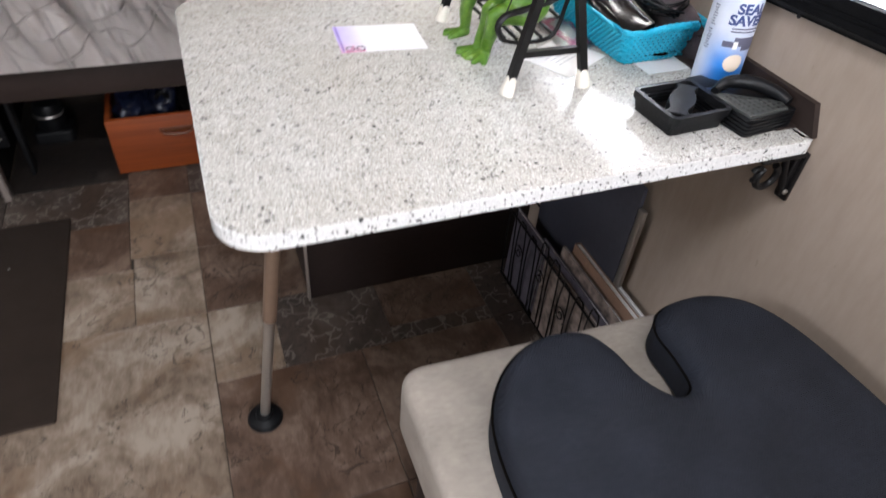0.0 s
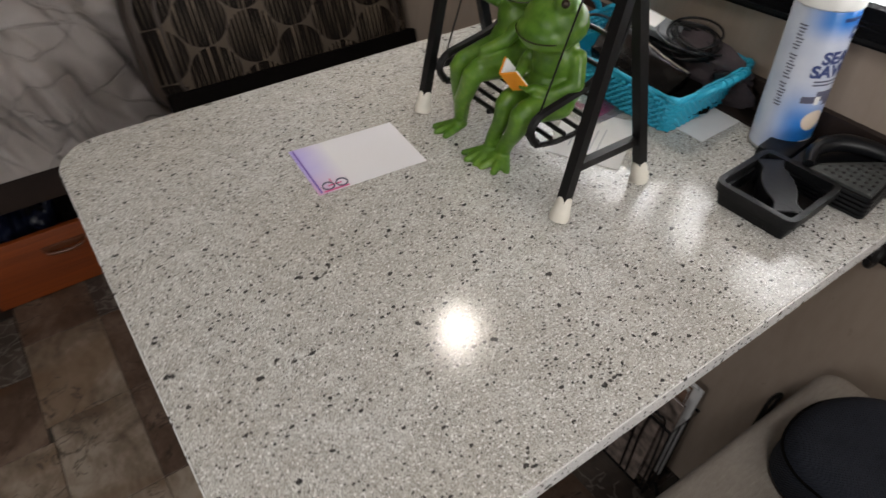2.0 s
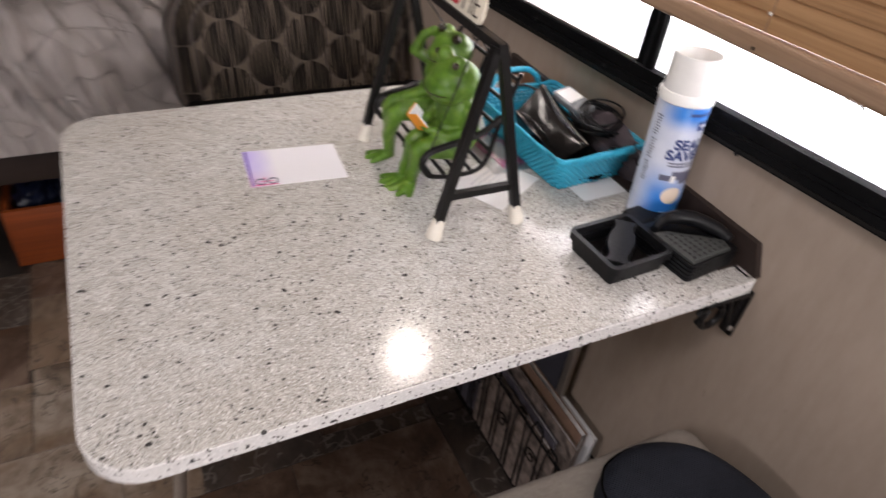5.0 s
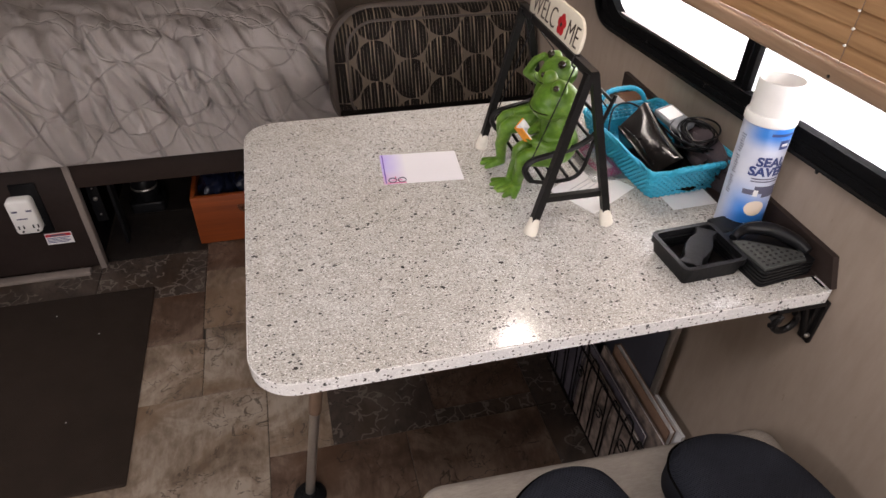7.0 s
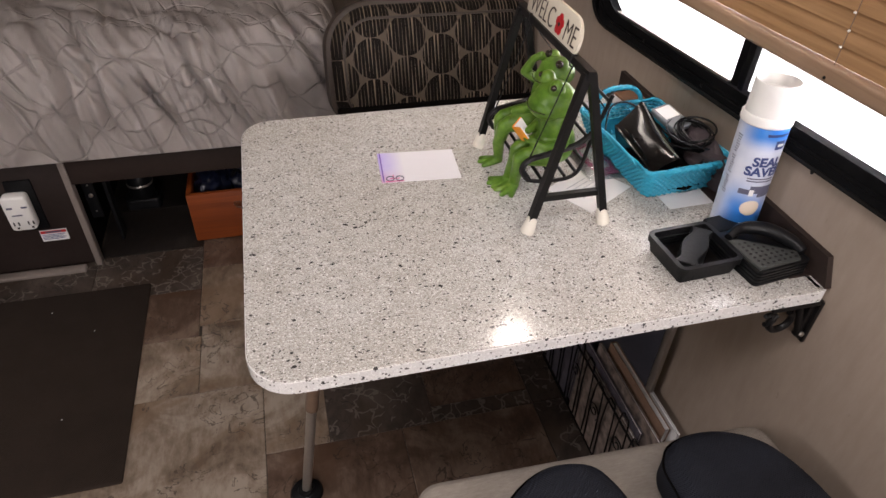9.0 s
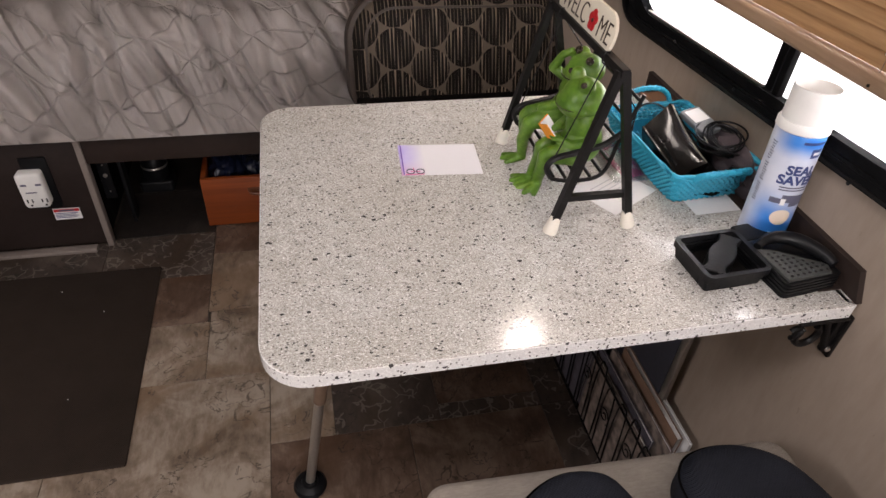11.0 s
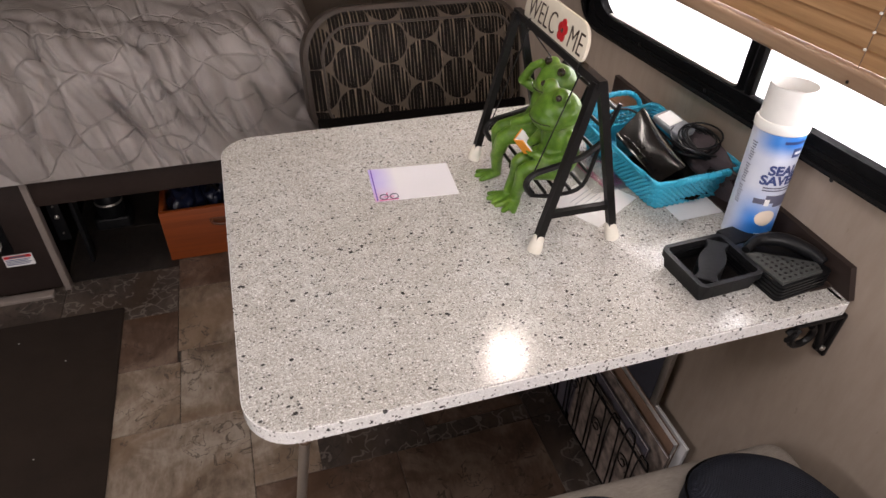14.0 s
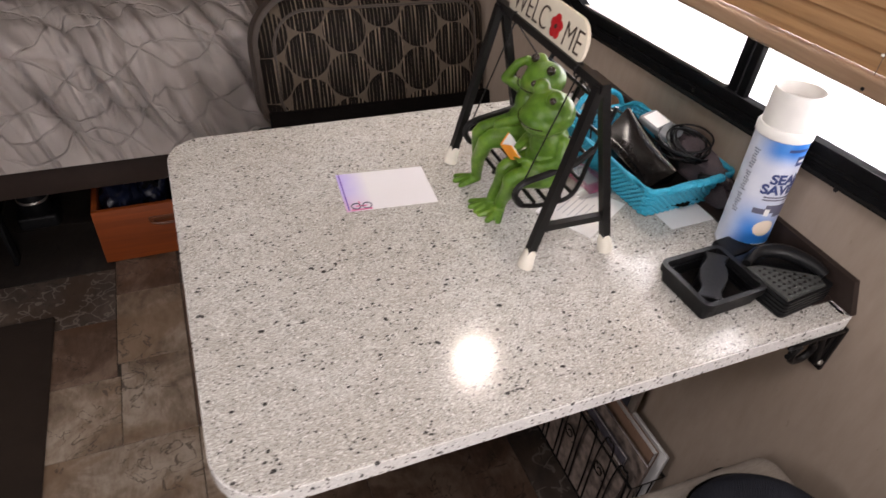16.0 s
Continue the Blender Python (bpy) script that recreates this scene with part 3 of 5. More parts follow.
HO = 0.028
wall_with_hole("wall_window", [(WX, WX + 0.02, -1.4, 4.0, 0, WZ0 + HO), (WX, WX + 0.02, -1.4, 4.0, WZ1 - HO, 2.05),
                               (WX, WX + 0.02, -1.4, WY0 + HO, WZ0 + HO, WZ1 - HO), (WX, WX + 0.02, WY1 - HO, 4.0, WZ0 + HO, WZ1 - HO)],
               "beige vinyl-papered side wall with a low window", (WZ0 + HO, WZ1 - HO))
wall_with_hole("wall_far", [(-2.2, WX, 4.0, 4.05, 0, 2.05)], "plain beige wall behind the bed")
wall_with_hole("wall_left", [(-2.25, -2.2, -1.4, 4.05, 0, 1.38), (-2.25, -2.2, -1.4, 4.05, 1.98, 2.05), (-2.25, -2.2, -1.4, 0.4, 1.38, 1.98), (-2.25, -2.2, 1.6, 4.05, 1.38, 1.98)],
               "plain beige side wall with an assumed window opening")
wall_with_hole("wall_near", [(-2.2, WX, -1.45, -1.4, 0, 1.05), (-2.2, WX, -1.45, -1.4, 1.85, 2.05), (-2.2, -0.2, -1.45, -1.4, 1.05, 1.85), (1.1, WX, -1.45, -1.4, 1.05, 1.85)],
               "plain beige end wall with an assumed window opening")
# the square hole is only there to let the added overhead fill in
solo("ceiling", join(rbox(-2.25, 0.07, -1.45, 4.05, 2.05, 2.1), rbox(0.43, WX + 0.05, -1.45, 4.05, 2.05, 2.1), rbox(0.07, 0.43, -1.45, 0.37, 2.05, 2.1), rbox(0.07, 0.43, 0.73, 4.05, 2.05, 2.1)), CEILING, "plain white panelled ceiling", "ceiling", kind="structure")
solo("soffit", rbox(0.72, WX, 1.5, 4.0, LAMP[2] + 0.012, 2.05), CEILING, "plain pale soffit over the dinette", "soffit", kind="structure")
floor = solo("floor", rbox(-2.2, WX, -1.4, 4.0, -0.05, -0.004), SUBFLOOR, "worn slate-look vinyl floor with uneven tiles", "floor", kind="structure")
lamp = thing("puck_light", (LAMP[0], LAMP[1], LAMP[2]), "small round warm puck light set in the soffit", "lamp")
part("trim_ring", lathe([(0.05, 0.012), (0.052, 0.004), (0.046, 0.0), (0.038, 0.004), (0.038, 0.012)], 32, LAMP), WHITE, lamp)
part("lens", lathe([(0.0375, 0.005), (0.036, 0.003), (0.02, 0.0005), (0.002, 0.0)][::-1], 24, (LAMP[0], LAMP[1], LAMP[2] + 0.003)), PUCK, lamp, "glowing frosted lens")

# outside
solo("backdrop", rbox(2.6, 2.62, -2.5, 5.5, -0.5, 3.5), OUTSIDE, "bright overcast daylight outside the window", "backdrop", kind="structure", smooth=False)

# window: u = y, v = z, depth towards the room
MW = Matrix(((0, 0, -1, WX), (1, 0, 0, 0), (-0.055, 1, 0, 0.0758), (0, 0, 0, 1)))
win = thing("window_1", (WX, 1.38, WZ0), "black-framed sliding window with rounded corners, blown out by daylight", "window", kind="structure")
o1, i1 = rrect(WY0, WY1, WZ0, WZ1, 0.085, 8), rrect(WY0 + 0.026, WY1 - 0.026, WZ0 + 0.022, WZ1 - 0.022, 0.080, 10)
o2, i2 = rrect(WY0 + 0.024, WY1 - 0.024, WZ0 + 0.020, WZ1 - 0.020, 0.080, 10), rrect(WY0 + 0.044, WY1 - 0.044, WZ0 + 0.036, WZ1 - 0.036, 0.085, 10)
fr = ring(o1, i1, -0.012, 0.012, MW)
bmesh.ops.bevel(fr, geom=[e for e in fr.edges if len(e.link_faces) == 2 and e.calc_face_angle(0) > 0.9], offset=0.003, segments=2, affect="EDGES")
part("window_frame", fr, RUBBER, win, "ridged black outer frame")
part("inner_frame", ring(o2, i2, -0.013, 0.004, MW), RUBBER, win)
part("seal", ring(rrect(WY0 + 0.005, WY1 - 0.005, WZ0 + 0.005, WZ1 - 0.005, 0.08, 8), rrect(WY0 + 0.009, WY1 - 0.009, WZ0 + 0.009, WZ1 - 0.009, 0.077, 8), 0.01, 0.015, MW), BLACK, win)
part("mullion", rbox(WX + 0.000, WX + 0.013, 1.364, 1.377, WZ0 + 0.034, WZ1 - 0.034, 0.002), RUBBER, win)
part("mullion", rbox(WX + 0.004, WX + 0.016, 1.383, 1.399, WZ0 + 0.034, WZ1 - 0.034, 0.002), RUBBER, win)
part("track", moved(rbox(1.401, WY1 - 0.075, WZ0 + 0.034, WZ0 + 0.040, -0.011, -0.001, 0.001), MW), STEEL, win, "bright metal sliding track")
for a, b, d in ((WY0 + 0.034, 1.372, 0.009), (1.388, WY1 - 0.034, 0.0125)):
    pane = part("pane", moved(rbox(a, b, WZ0 + 0.034, WZ1 - 0.034, -d - 0.003, -d), MW), GLASS, win, "clear glass", False)
    pane.visible_shadow = False
for y in (1.18, 1.44, 1.63):
    part("screw", lathe([(0.003, 0), (0.003, 0.001), (0.001, 0.0018)], 10), BLACK, win).matrix_basis = pose(WX - 0.012, y, WZ0 + 0.012, 0, -90, 0)

# assumed openings, out of view: behind the camera and across from the dinette
for nm, m, lab in (("window_2", pose(0.45, -1.425, 1.45), "unseen white-framed opening, assumed behind the dinette"), ("window_3", pose(-2.225, 1.0, 1.68, 0, 0, 90), "unseen white-framed opening, assumed across from the dinette")):
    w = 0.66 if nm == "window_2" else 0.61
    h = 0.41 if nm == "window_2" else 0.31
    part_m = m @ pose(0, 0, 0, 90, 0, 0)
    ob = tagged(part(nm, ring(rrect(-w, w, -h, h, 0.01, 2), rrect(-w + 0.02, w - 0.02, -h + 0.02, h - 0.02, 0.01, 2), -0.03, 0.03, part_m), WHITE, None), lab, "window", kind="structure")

# ---- floor tiles: x0, x1, y0, y1, tone ----
TILE_MESH = {}


def tile(x0, x1, y0, y1, mt):
    key = (round(x1 - x0, 3), round(y1 - y0, 3), mt.name)
    if key not in TILE_MESH:
        w, h, j = x1 - x0 - 0.0016, y1 - y0 - 0.0016, 0.0012
        bm = bmesh.new()
        lo = [bm.verts.new((sx * w / 2, sy * h / 2, -0.004)) for sx, sy in ((-1, -1), (1, -1), (1, 1), (-1, 1))]
        mid = [bm.verts.new((sx * w / 2, sy * h / 2, -0.0008)) for sx, sy in ((-1, -1), (1, -1), (1, 1), (-1, 1))]
        hi = [bm.verts.new((sx * (w / 2 - j), sy * (h / 2 - j), 0)) for sx, sy in ((-1, -1), (1, -1), (1, 1), (-1, 1))]
        for a, b in ((lo, mid), (mid, hi)):
            for k in range(4):
                bm.faces.new((a[k], a[(k + 1) % 4], b[(k + 1) % 4], b[k]))
        bm.faces.new(hi)
        TILE_MESH[key] = mesh_of("tile", bm, mt, False)
    ob = new("tile", TILE_MESH[key])
    ob.parent = floor
    ob.location = ((x0 + x1) / 2 + 0.022, (y0 + y1) / 2, 0)


L_, B_, D_ = LIGHT_STONE, BROWN_STONE, DARK_STONE
for row in ((-0.16, 0.306, 1.26, 1.728, L_), (0.306, 0.452, 1.516, 1.728, L_), (-0.16, -0.008, 1.728, 1.925, L_), (-0.008, 0.152, 1.728, 1.925, L_), (0.152, 0.306, 1.728, 1.965, L_),
            (-0.16, -0.008, 1.925, 2.12, B_), (-0.008, 0.145, 1.925, 2.12, B_), (0.145, 0.306, 1.965, 2.21, L_), (0.306, 0.56, 1.728, 1.965, B_), (0.306, 0.56, 1.965, 2.21, B_),
            (0.452, 0.70, 1.516, 1.728, D_), (0.70, 0.95, 1.56, 1.728, B_), (0.95, 1.134, 1.516, 1.728, D_), (0.70, 0.95, 1.516, 1.56, D_),
            (0.306, 0.62, 1.18, 1.516, B_), (0.62, 0.95, 1.18, 1.516, B_), (0.95, 1.134, 1.18, 1.516, D_), (0.306, 0.62, 0.86, 1.18, B_), (0.62, 0.95, 0.86, 1.18, B_),
            (-0.16, 0.145, 2.12, 2.32, D_), (0.145, 0.306, 2.21, 2.44, B_), (-0.16, 0.145, 2.32, 2.56, BAY_SHADE_STONE), (0.306, 0.56, 2.21, 2.44, D_), (0.145, 0.56, 2.44, 2.8, BAY_SHADE_STONE), (-0.16, 0.145, 2.56, 2.8, BAY_SHADE_STONE),
            (-0.16, 0.306, 0.8, 1.26, L_)):
    tile(*row)
for i, x in enumerate((-0.624, -1.09, -1.556)):
    for j in range(5):
        tile(x, x + 0.464, 0.33 + 0.4 * j, 0.73 + 0.4 * j, (L_, B_, L_, B_, D_)[(i + j) % 5])

# ---- bed side: cabinet under the bed ----
cab = thing("under_bed_cabinet", (-0.9, 2.3, 0), "dark espresso cabinet front under the bed with an open bay", "cabinet")
part("front_panel", rbox(-1.6, -0.176, 2.295, 2.315, 0.012, 0.368, 0.001), CABINET, cab)
part("edge_strip", rbox(-0.176, -0.160, 2.290, 2.318, 0.0, 0.368, 0.001), BRASS_STRIP, cab, "taupe metal edge strip")
part("top_rail", rbox(-0.160, 0.57, 2.295, 2.315, 0.285, 0.368, 0.001), RAIL_BROWN, cab)
part("side_panel", rbox(-0.19, -0.176, 2.318, 2.9, 0.004, 0.366), HOLLOW_SHADE, cab)
part("back_panel", rbox(-0.176, 0.6, 2.88, 2.9, 0.004, 0.366), HOLLOW_SHADE, cab)
part("inner_post", rbox(-0.118, -0.108, 2.40, 2.44, 0.004, 0.30, 0.001), GREY_PLASTIC, cab)
part("deck", rbox(-1.6, 0.57, 2.30, 3.95, 0.368, 0.376), CABINET, cab)
solo("floor_trim", rbox(-1.6, -0.165, 2.262, 2.290, 0.0, 0.014, 0.004), BRASS_STRIP, "scuffed pale floor trim along the cabinet", "trim", kind="structure")
latch = thing("catch_plate", (-0.146, 2.36, 0.21), "black catch plate with a bright screw in the open bay", "latch")
part("plate", rbox(-0.158, -0.128, 2.352, 2.358, 0.13, 0.272, 0.002), BLACK_PLASTIC, latch)
part("knob", lathe([(0.006, 0), (0.006, 0.003), (0.003, 0.006)], 14), STEEL, latch, "bright steel screw").matrix_basis = pose(-0.142, 2.352, 0.21, 90, 0, 0)
for z in (0.155, 0.245):
    part("rivet", moved(lathe([(0.0025, 0), (0.002, 0.002)], 8), pose(-0.142, 2.352, z, 90, 0, 0)), STEEL, latch)

outlet = thing("wall_outlet", (-0.318, 2.295, 0.22), "white surge adapter plugged into a black outlet plate", "outlet")
part("plate", rbox(-0.355, -0.288, 2.287, 2.295, 0.155, 0.318, 0.003), BLACK_PLASTIC, outlet)
adapter = part("adapter", slab(rrect(-0.368, -0.304, 0.178, 0.287, 0.012), [(0.004, 0), (0.001, 0.002), (0, 0.006), (0, 0.026), (0.002, 0.03), (0.006, 0.032)]), WHITE, outlet, "white plastic adapter with two sockets")
adapter.data.transform(pose(0, 2.287, 0, 90, 0, 0))
for x in (-0.356, -0.320):
    for dx in (0.0, 0.012):
        part("socket_slot", rbox(x + dx - 0.0015, x + dx + 0.0015, 2.2535, 2.2555, 0.198, 0.209), BLACK, outlet)
    part("socket_slot", rbox(x + 0.004, x + 0.009, 2.2535, 2.2555, 0.187, 0.192), BLACK, outlet)
    part("led_bar", rbox(x - 0.002, x + 0.012, 2.2535, 2.2555, 0.252, 0.257), INK, outlet)
part("caption_bar", rbox(-0.352, -0.326, 2.2535, 2.2555, 0.229, 0.232), INK, outlet)
wl = thing("warning_label", (-0.276, 2.295, 0.127), "white sticker with a red heading and fine print", "label")
part("sticker", rbox(-0.313, -0.243, 2.293, 2.2946, 0.108, 0.146), PAPER, wl)
part("heading", rbox(-0.311, -0.245, 2.2922, 2.2932, 0.135, 0.144), RED, wl)
part("text_bar", rbox(-0.298, -0.258, 2.2915, 2.2925, 0.137, 0.142), INK, wl)
for k in range(4):
    part("text_bar", rbox(-0.310, -0.250 - 0.006 * (k % 2), 2.2922, 2.2932, 0.129 - k * 0.005, 0.131 - k * 0.005), NAVY, wl)

box = thing("drawer_box", (0.20, 2.43, 0.0), "orange-stained wooden box holding dark bags and bottles", "box")
part("front_board", rbox(0.085, 0.40, 2.345, 2.360, 0.004, 0.176, 0.002), DRAWER_WOOD, box)
part("side_board", rbox(0.085, 0.099, 2.360, 2.60, 0.004, 0.176, 0.002), DRAWER_WOOD, box)
part("side_board", rbox(0.386, 0.40, 2.360, 2.60, 0.004, 0.176, 0.002), DRAWER_WOOD, box)
part("bottom_board", rbox(0.099, 0.386, 2.360, 2.60, 0.004, 0.014), DRAWER_WOOD, box)
part("handle", join(tube(catmull([(0.225, 2.345, 0.132), (0.23, 2.33, 0.127), (0.265, 2.326, 0.124), (0.30, 2.33, 0.127), (0.305, 2.345, 0.132)], 5), 0.0045),
                    rbox(0.218, 0.312, 2.341, 2.3455, 0.125, 0.139, 0.002)), PULL_BROWN, box, "dull red-brown cup handle")


def crumple(c, r, squash, seed, mt, name, label, cat):
    bm = bmesh.new()
    bmesh.ops.create_icosphere(bm, subdivisions=4, radius=1)
    for v in bm.verts:
        n = 1 + 0.35 * noise.noise(v.co * 1.7 + Vector((seed, 0, 0))) + 0.15 * noise.noise(v.co * 5 + Vector((0, seed, 0)))
        v.co = Vector(c) + Vector((v.co.x * r[0], v.co.y * r[1], max(-squash, v.co.z) * r[2])) * n
    return solo(name, bm, mt, label, cat)


crumple((0.155, 2.45, 0.15), (0.05, 0.06, 0.062), 0.9, 2, NAVY_BAG, "plastic_bag", "crumpled shiny navy bag in the wooden box", "bag")
crumple((0.235, 2.48, 0.155), (0.045, 0.06, 0.062), 0.9, 5, NAVY_BAG, "plastic_bag", "crumpled shiny navy bag in the wooden box", "bag")
crumple((0.32, 2.46, 0.14), (0.045, 0.06, 0.06), 0.9, 9, BLACK_CLOTH, "rag", "black cloth bundle in the wooden box", "cloth")
part("cuff", tube(catmull([(0.225, 2.40, 0.20), (0.24, 2.385, 0.225), (0.255, 2.40, 0.20)], 5), 0.006), GREY_PLASTIC, None)
bpy.data.objects["cuff"].name = "cable_loop"
tagged(bpy.data.objects["cable_loop"], "grey cable loop lying on the navy bags", "cable")
pump = thing("water_pump", (-0.03, 2.60, 0.0), "black pump with a pale grey foot in the open bay", "pump")
part("body", lathe([(0.036, 0.040), (0.040, 0.046), (0.040, 0.105), (0.034, 0.122), (0.02, 0.126)], 24, (-0.03, 2.60, 0)), BLACK_PLASTIC, pump)
part("foot", slab(rrect(-0.085, 0.025, 2.56, 2.64, 0.015), round_levels(0.0, 0.042, 0.008)), GREY_PLASTIC, pump, "pale grey moulded foot")
part("collar", lathe([(0.041, 0.085), (0.0425, 0.088), (0.041, 0.093)], 24, (-0.03, 2.60, 0)), STEEL, pump)

for ob in (cab, latch, outlet, wl):
    ob.location.x += {"under_bed_cabinet": 0.036, "catch_plate": 0.036, "wall_outlet": 0.070, "warning_label": 0.061}[ob.name]
for ob in (box, *[o for o in scene.objects if o.name.startswith(("plastic_bag", "rag", "cable_loop"))]):
    ob.location.x += 0.062

# mattress and bedspread
bed = thing("bed", (-0.5, 2.9, 0.376), "bed with a rumpled taupe quilted satin bedspread", "bed")
part("mattress", rbox(-1.55, 0.535, 2.36, 3.9, 0.377, 0.58, 0.03), CREAM, bed)
part("mattress_edge", rbox(-1.6, 0.545, 2.272, 2.38, 0.370, 0.379, 0.003), WHITE, bed, "white mattress piping along the rail")


def bedspread():
    bm = bmesh.new()
    uvl = bm.loops.layers.uv.new("UVMap")
    nx, ny = 300, 130
    grid, uvs = [], {}
    prof, total = [(2.268, 0.378), (2.262, 0.45), (2.264, 0.53), (2.272, 0.59), (2.30, 0.645), (2.36, 0.683), (2.45, 0.700), (2.62, 0.71), (2.9, 0.712), (3.3, 0.715), (3.9, 0.715)], 0
    dense = catmull([(0, y, z) for y, z in prof], 12)
    acc = [0.0]
    for a, b in zip(dense, dense[1:]):
        acc.append(acc[-1] + (b - a).length)
    for j in range(ny + 1):
        s = acc[-1] * (j / ny) ** 1.55
        k = max(i for i in range(len(acc)) if acc[i] <= s + 1e-9)
        k = min(k, len(dense) - 2)
        f = (s - acc[k]) / max(1e-9, acc[k + 1] - acc[k])
        p, d = dense[k].lerp(dense[k + 1], f), (dense[k + 1] - dense[k]).normalized()
        nrm = Vector((0, -d.z, d.y))
        row = []
        for i in range(nx + 1):
            x = -1.6 + 2.30 * i / nx
            front = max(0.0, min(1.0, (0.52 - s) / 0.32))
            w = x * 1.0 - 0.32 * (0.3 - s) + 0.05 * noise.noise(Vector((x * 4, s * 5, 3)))
            fade = min(1.0, max(0.0, (s - 0.004) / 0.07))
            n1, n2 = noise.noise(Vector((w * 8.5, s * 1.5, 0))), noise.noise(Vector((w * 15 + 5, s * 2.4, 7)))
            n3 = noise.noise(Vector(((x - 0.5 * (0.3 - s)) * 12 + 3, s * 2.0, 11)))
            pleat = fade * (0.020 * n1 - 0.034 * math.exp(-(n1 / 0.13) ** 2) - 0.015 * math.exp(-(n2 / 0.13) ** 2) + 0.005 * math.exp(-(n3 / 0.16) ** 2))
            soft = 0.026 * noise.noise(Vector((x * 3.2, s * 3.5, 9))) + 0.006 * noise.noise(Vector((x * 11, s * 10, 2)))
            crease = -0.010 * min(1, s / 0.2) * math.exp(-(noise.noise(Vector((x * 5 + s * 3, s * 6 - x, 4))) / 0.07) ** 2)
            q = Vector((x, p.y, p.z)) + nrm * (front * pleat + soft * min(1, s / 0.1) + crease)
            q.y -= 0.012 * front * (1 - s / 0.52)
            end = max(0.0, (x - 0.575) / 0.125)
            if end > 0:
                q.z -= 0.20 * end ** 2.2 * min(1, s / 0.3)
                q.x -= 0.015 * end ** 2
            if s < 0.03:
                q.z = max(q.z, 0.376)
            vert = bm.verts.new(q)
            uvs[vert] = (x, s)
            row.append(vert)
        grid.append(row)
    for a, b in zip(grid, grid[1:]):
        for i in range(nx):
            fc = bm.faces.new((a[i], a[i + 1], b[i + 1], b[i]))
            for l in fc.loops:
                l[uvl].uv = uvs[l.vert]
    bmesh.ops.solidify(bm, geom=bm.faces[:], thickness=0.004)
    return bm


part("bedspread", bedspread(), BLANKET, bed, "rumpled taupe satin bedspread with interlaced quilting", "all")

# door mat and the dark step beside it
mat = thing("door_mat", (-0.45, 1.84, 0), "flat dark brown rubber-backed mat on the floor", "mat")
part("pad", slab(rrect(-1.05, 0.025, 1.512, 2.168, 0.006, 3), [(0, 0.0005), (0, 0.004), (0.003, 0.0062)]), MAT, mat)
for k in range(4):
    x, y = random.uniform(-0.5, -0.03), random.uniform(1.52, 2.15)
    part("lint", rbox(x, x + random.uniform(0.002, 0.004), y, y + 0.002, 0.0062, 0.0072), PAPER, mat)
step = thing("step_stool", (-0.68, 2.1, 0), "dark wooden step beside the cabinet", "step")
part("top_board", rbox(-0.95, -0.475, 2.10, 2.25, 0.115, 0.135, 0.003), DARK_WOOD, step)
part("side_board", rbox(-0.50, -0.482, 2.11, 2.24, 0.007, 0.115, 0.002), DARK_WOOD, step)
part("side_board", rbox(-0.94, -0.922, 2.11, 2.24, 0.007, 0.115, 0.002), DARK_WOOD, step)

# ---- dinette benches ----
SEAT = [(x, y + (0.018 * (1.122 - x) / 0.55 if y > 0.9 else 0.0)) for x, y in rrect(0.576, 1.122, 0.32, 1.074, [0.03, 0.02, 0.03, 0.035])]
near = thing("dinette_bench", (0.87, 0.75, 0), "beige upholstered dinette bench on a dark base", "bench", "dinette benches")
part("base", rbox(0.60, WX - 0.002, 0.35, 1.045, 0.0, 0.372, 0.003), CABINET, near)
part("seat_cushion", slab(SEAT, round_levels(0.372, 0.480, 0.016, 5)), UPHOLSTERY, near, "beige woven seat cushion with piped edges")
for z, d in ((0.466, 0.0035), (0.386, 0.0035)):
    part("piping", tube([(*p, z) for p in inset(SEAT, d)], 0.0032, 6, True), PIPING, near)
part("backrest", slab(rrect(0.59, 1.125, 0.24, 0.33, 0.03), round_levels(0.48, 0.86, 0.03)), UPHOLSTERY, near)

CO = [(0.648, 0.80), (0.650, 0.90), (0.672, 0.965), (0.718, 1.012), (0.775, 1.033), (0.822, 1.022), (0.846, 0.985), (0.858, 0.935), (0.884, 0.903), (0.914, 0.912), (0.922, 0.955),
      (0.925, 1.000), (0.955, 1.030), (1.020, 1.034), (1.080, 1.005), (1.112, 0.950), (1.126, 0.87), (1.130, 0.76), (1.105, 0.66), (1.03, 0.625), (0.89, 0.618), (0.74, 0.625), (0.668, 0.68)]
co = [(0.634 + (p.x - 0.648) * 0.950, p.y + 0.010) for p in catmull([(x + 0.008 * (x > 0.8), y, 0) for x, y in CO[::-1]], 5, True)]
area2 = sum(a[0] * b[1] - b[0] * a[1] for a, b in zip(co, co[1:] + co[:1]))
co = co if area2 > 0 else co[::-1]
pad = thing("seat_pad", (0.89, 0.83, 0.48), "black mesh-covered memory foam seat pad with a tail notch", "cushion")
bm = slab(co, [(0.006, 0.481), (0.0, 0.487), (0.0, 0.525), (0.003, 0.537), (0.009, 0.545), (0.017, 0.549), (0.026, 0.551)])
part("cover", bm, MESH_CLOTH, pad)
part("seam", tube([(*p, 0.528) for p in inset(co, -0.0006)], 0.0016, 5, True), BLACK_CLOTH, pad)

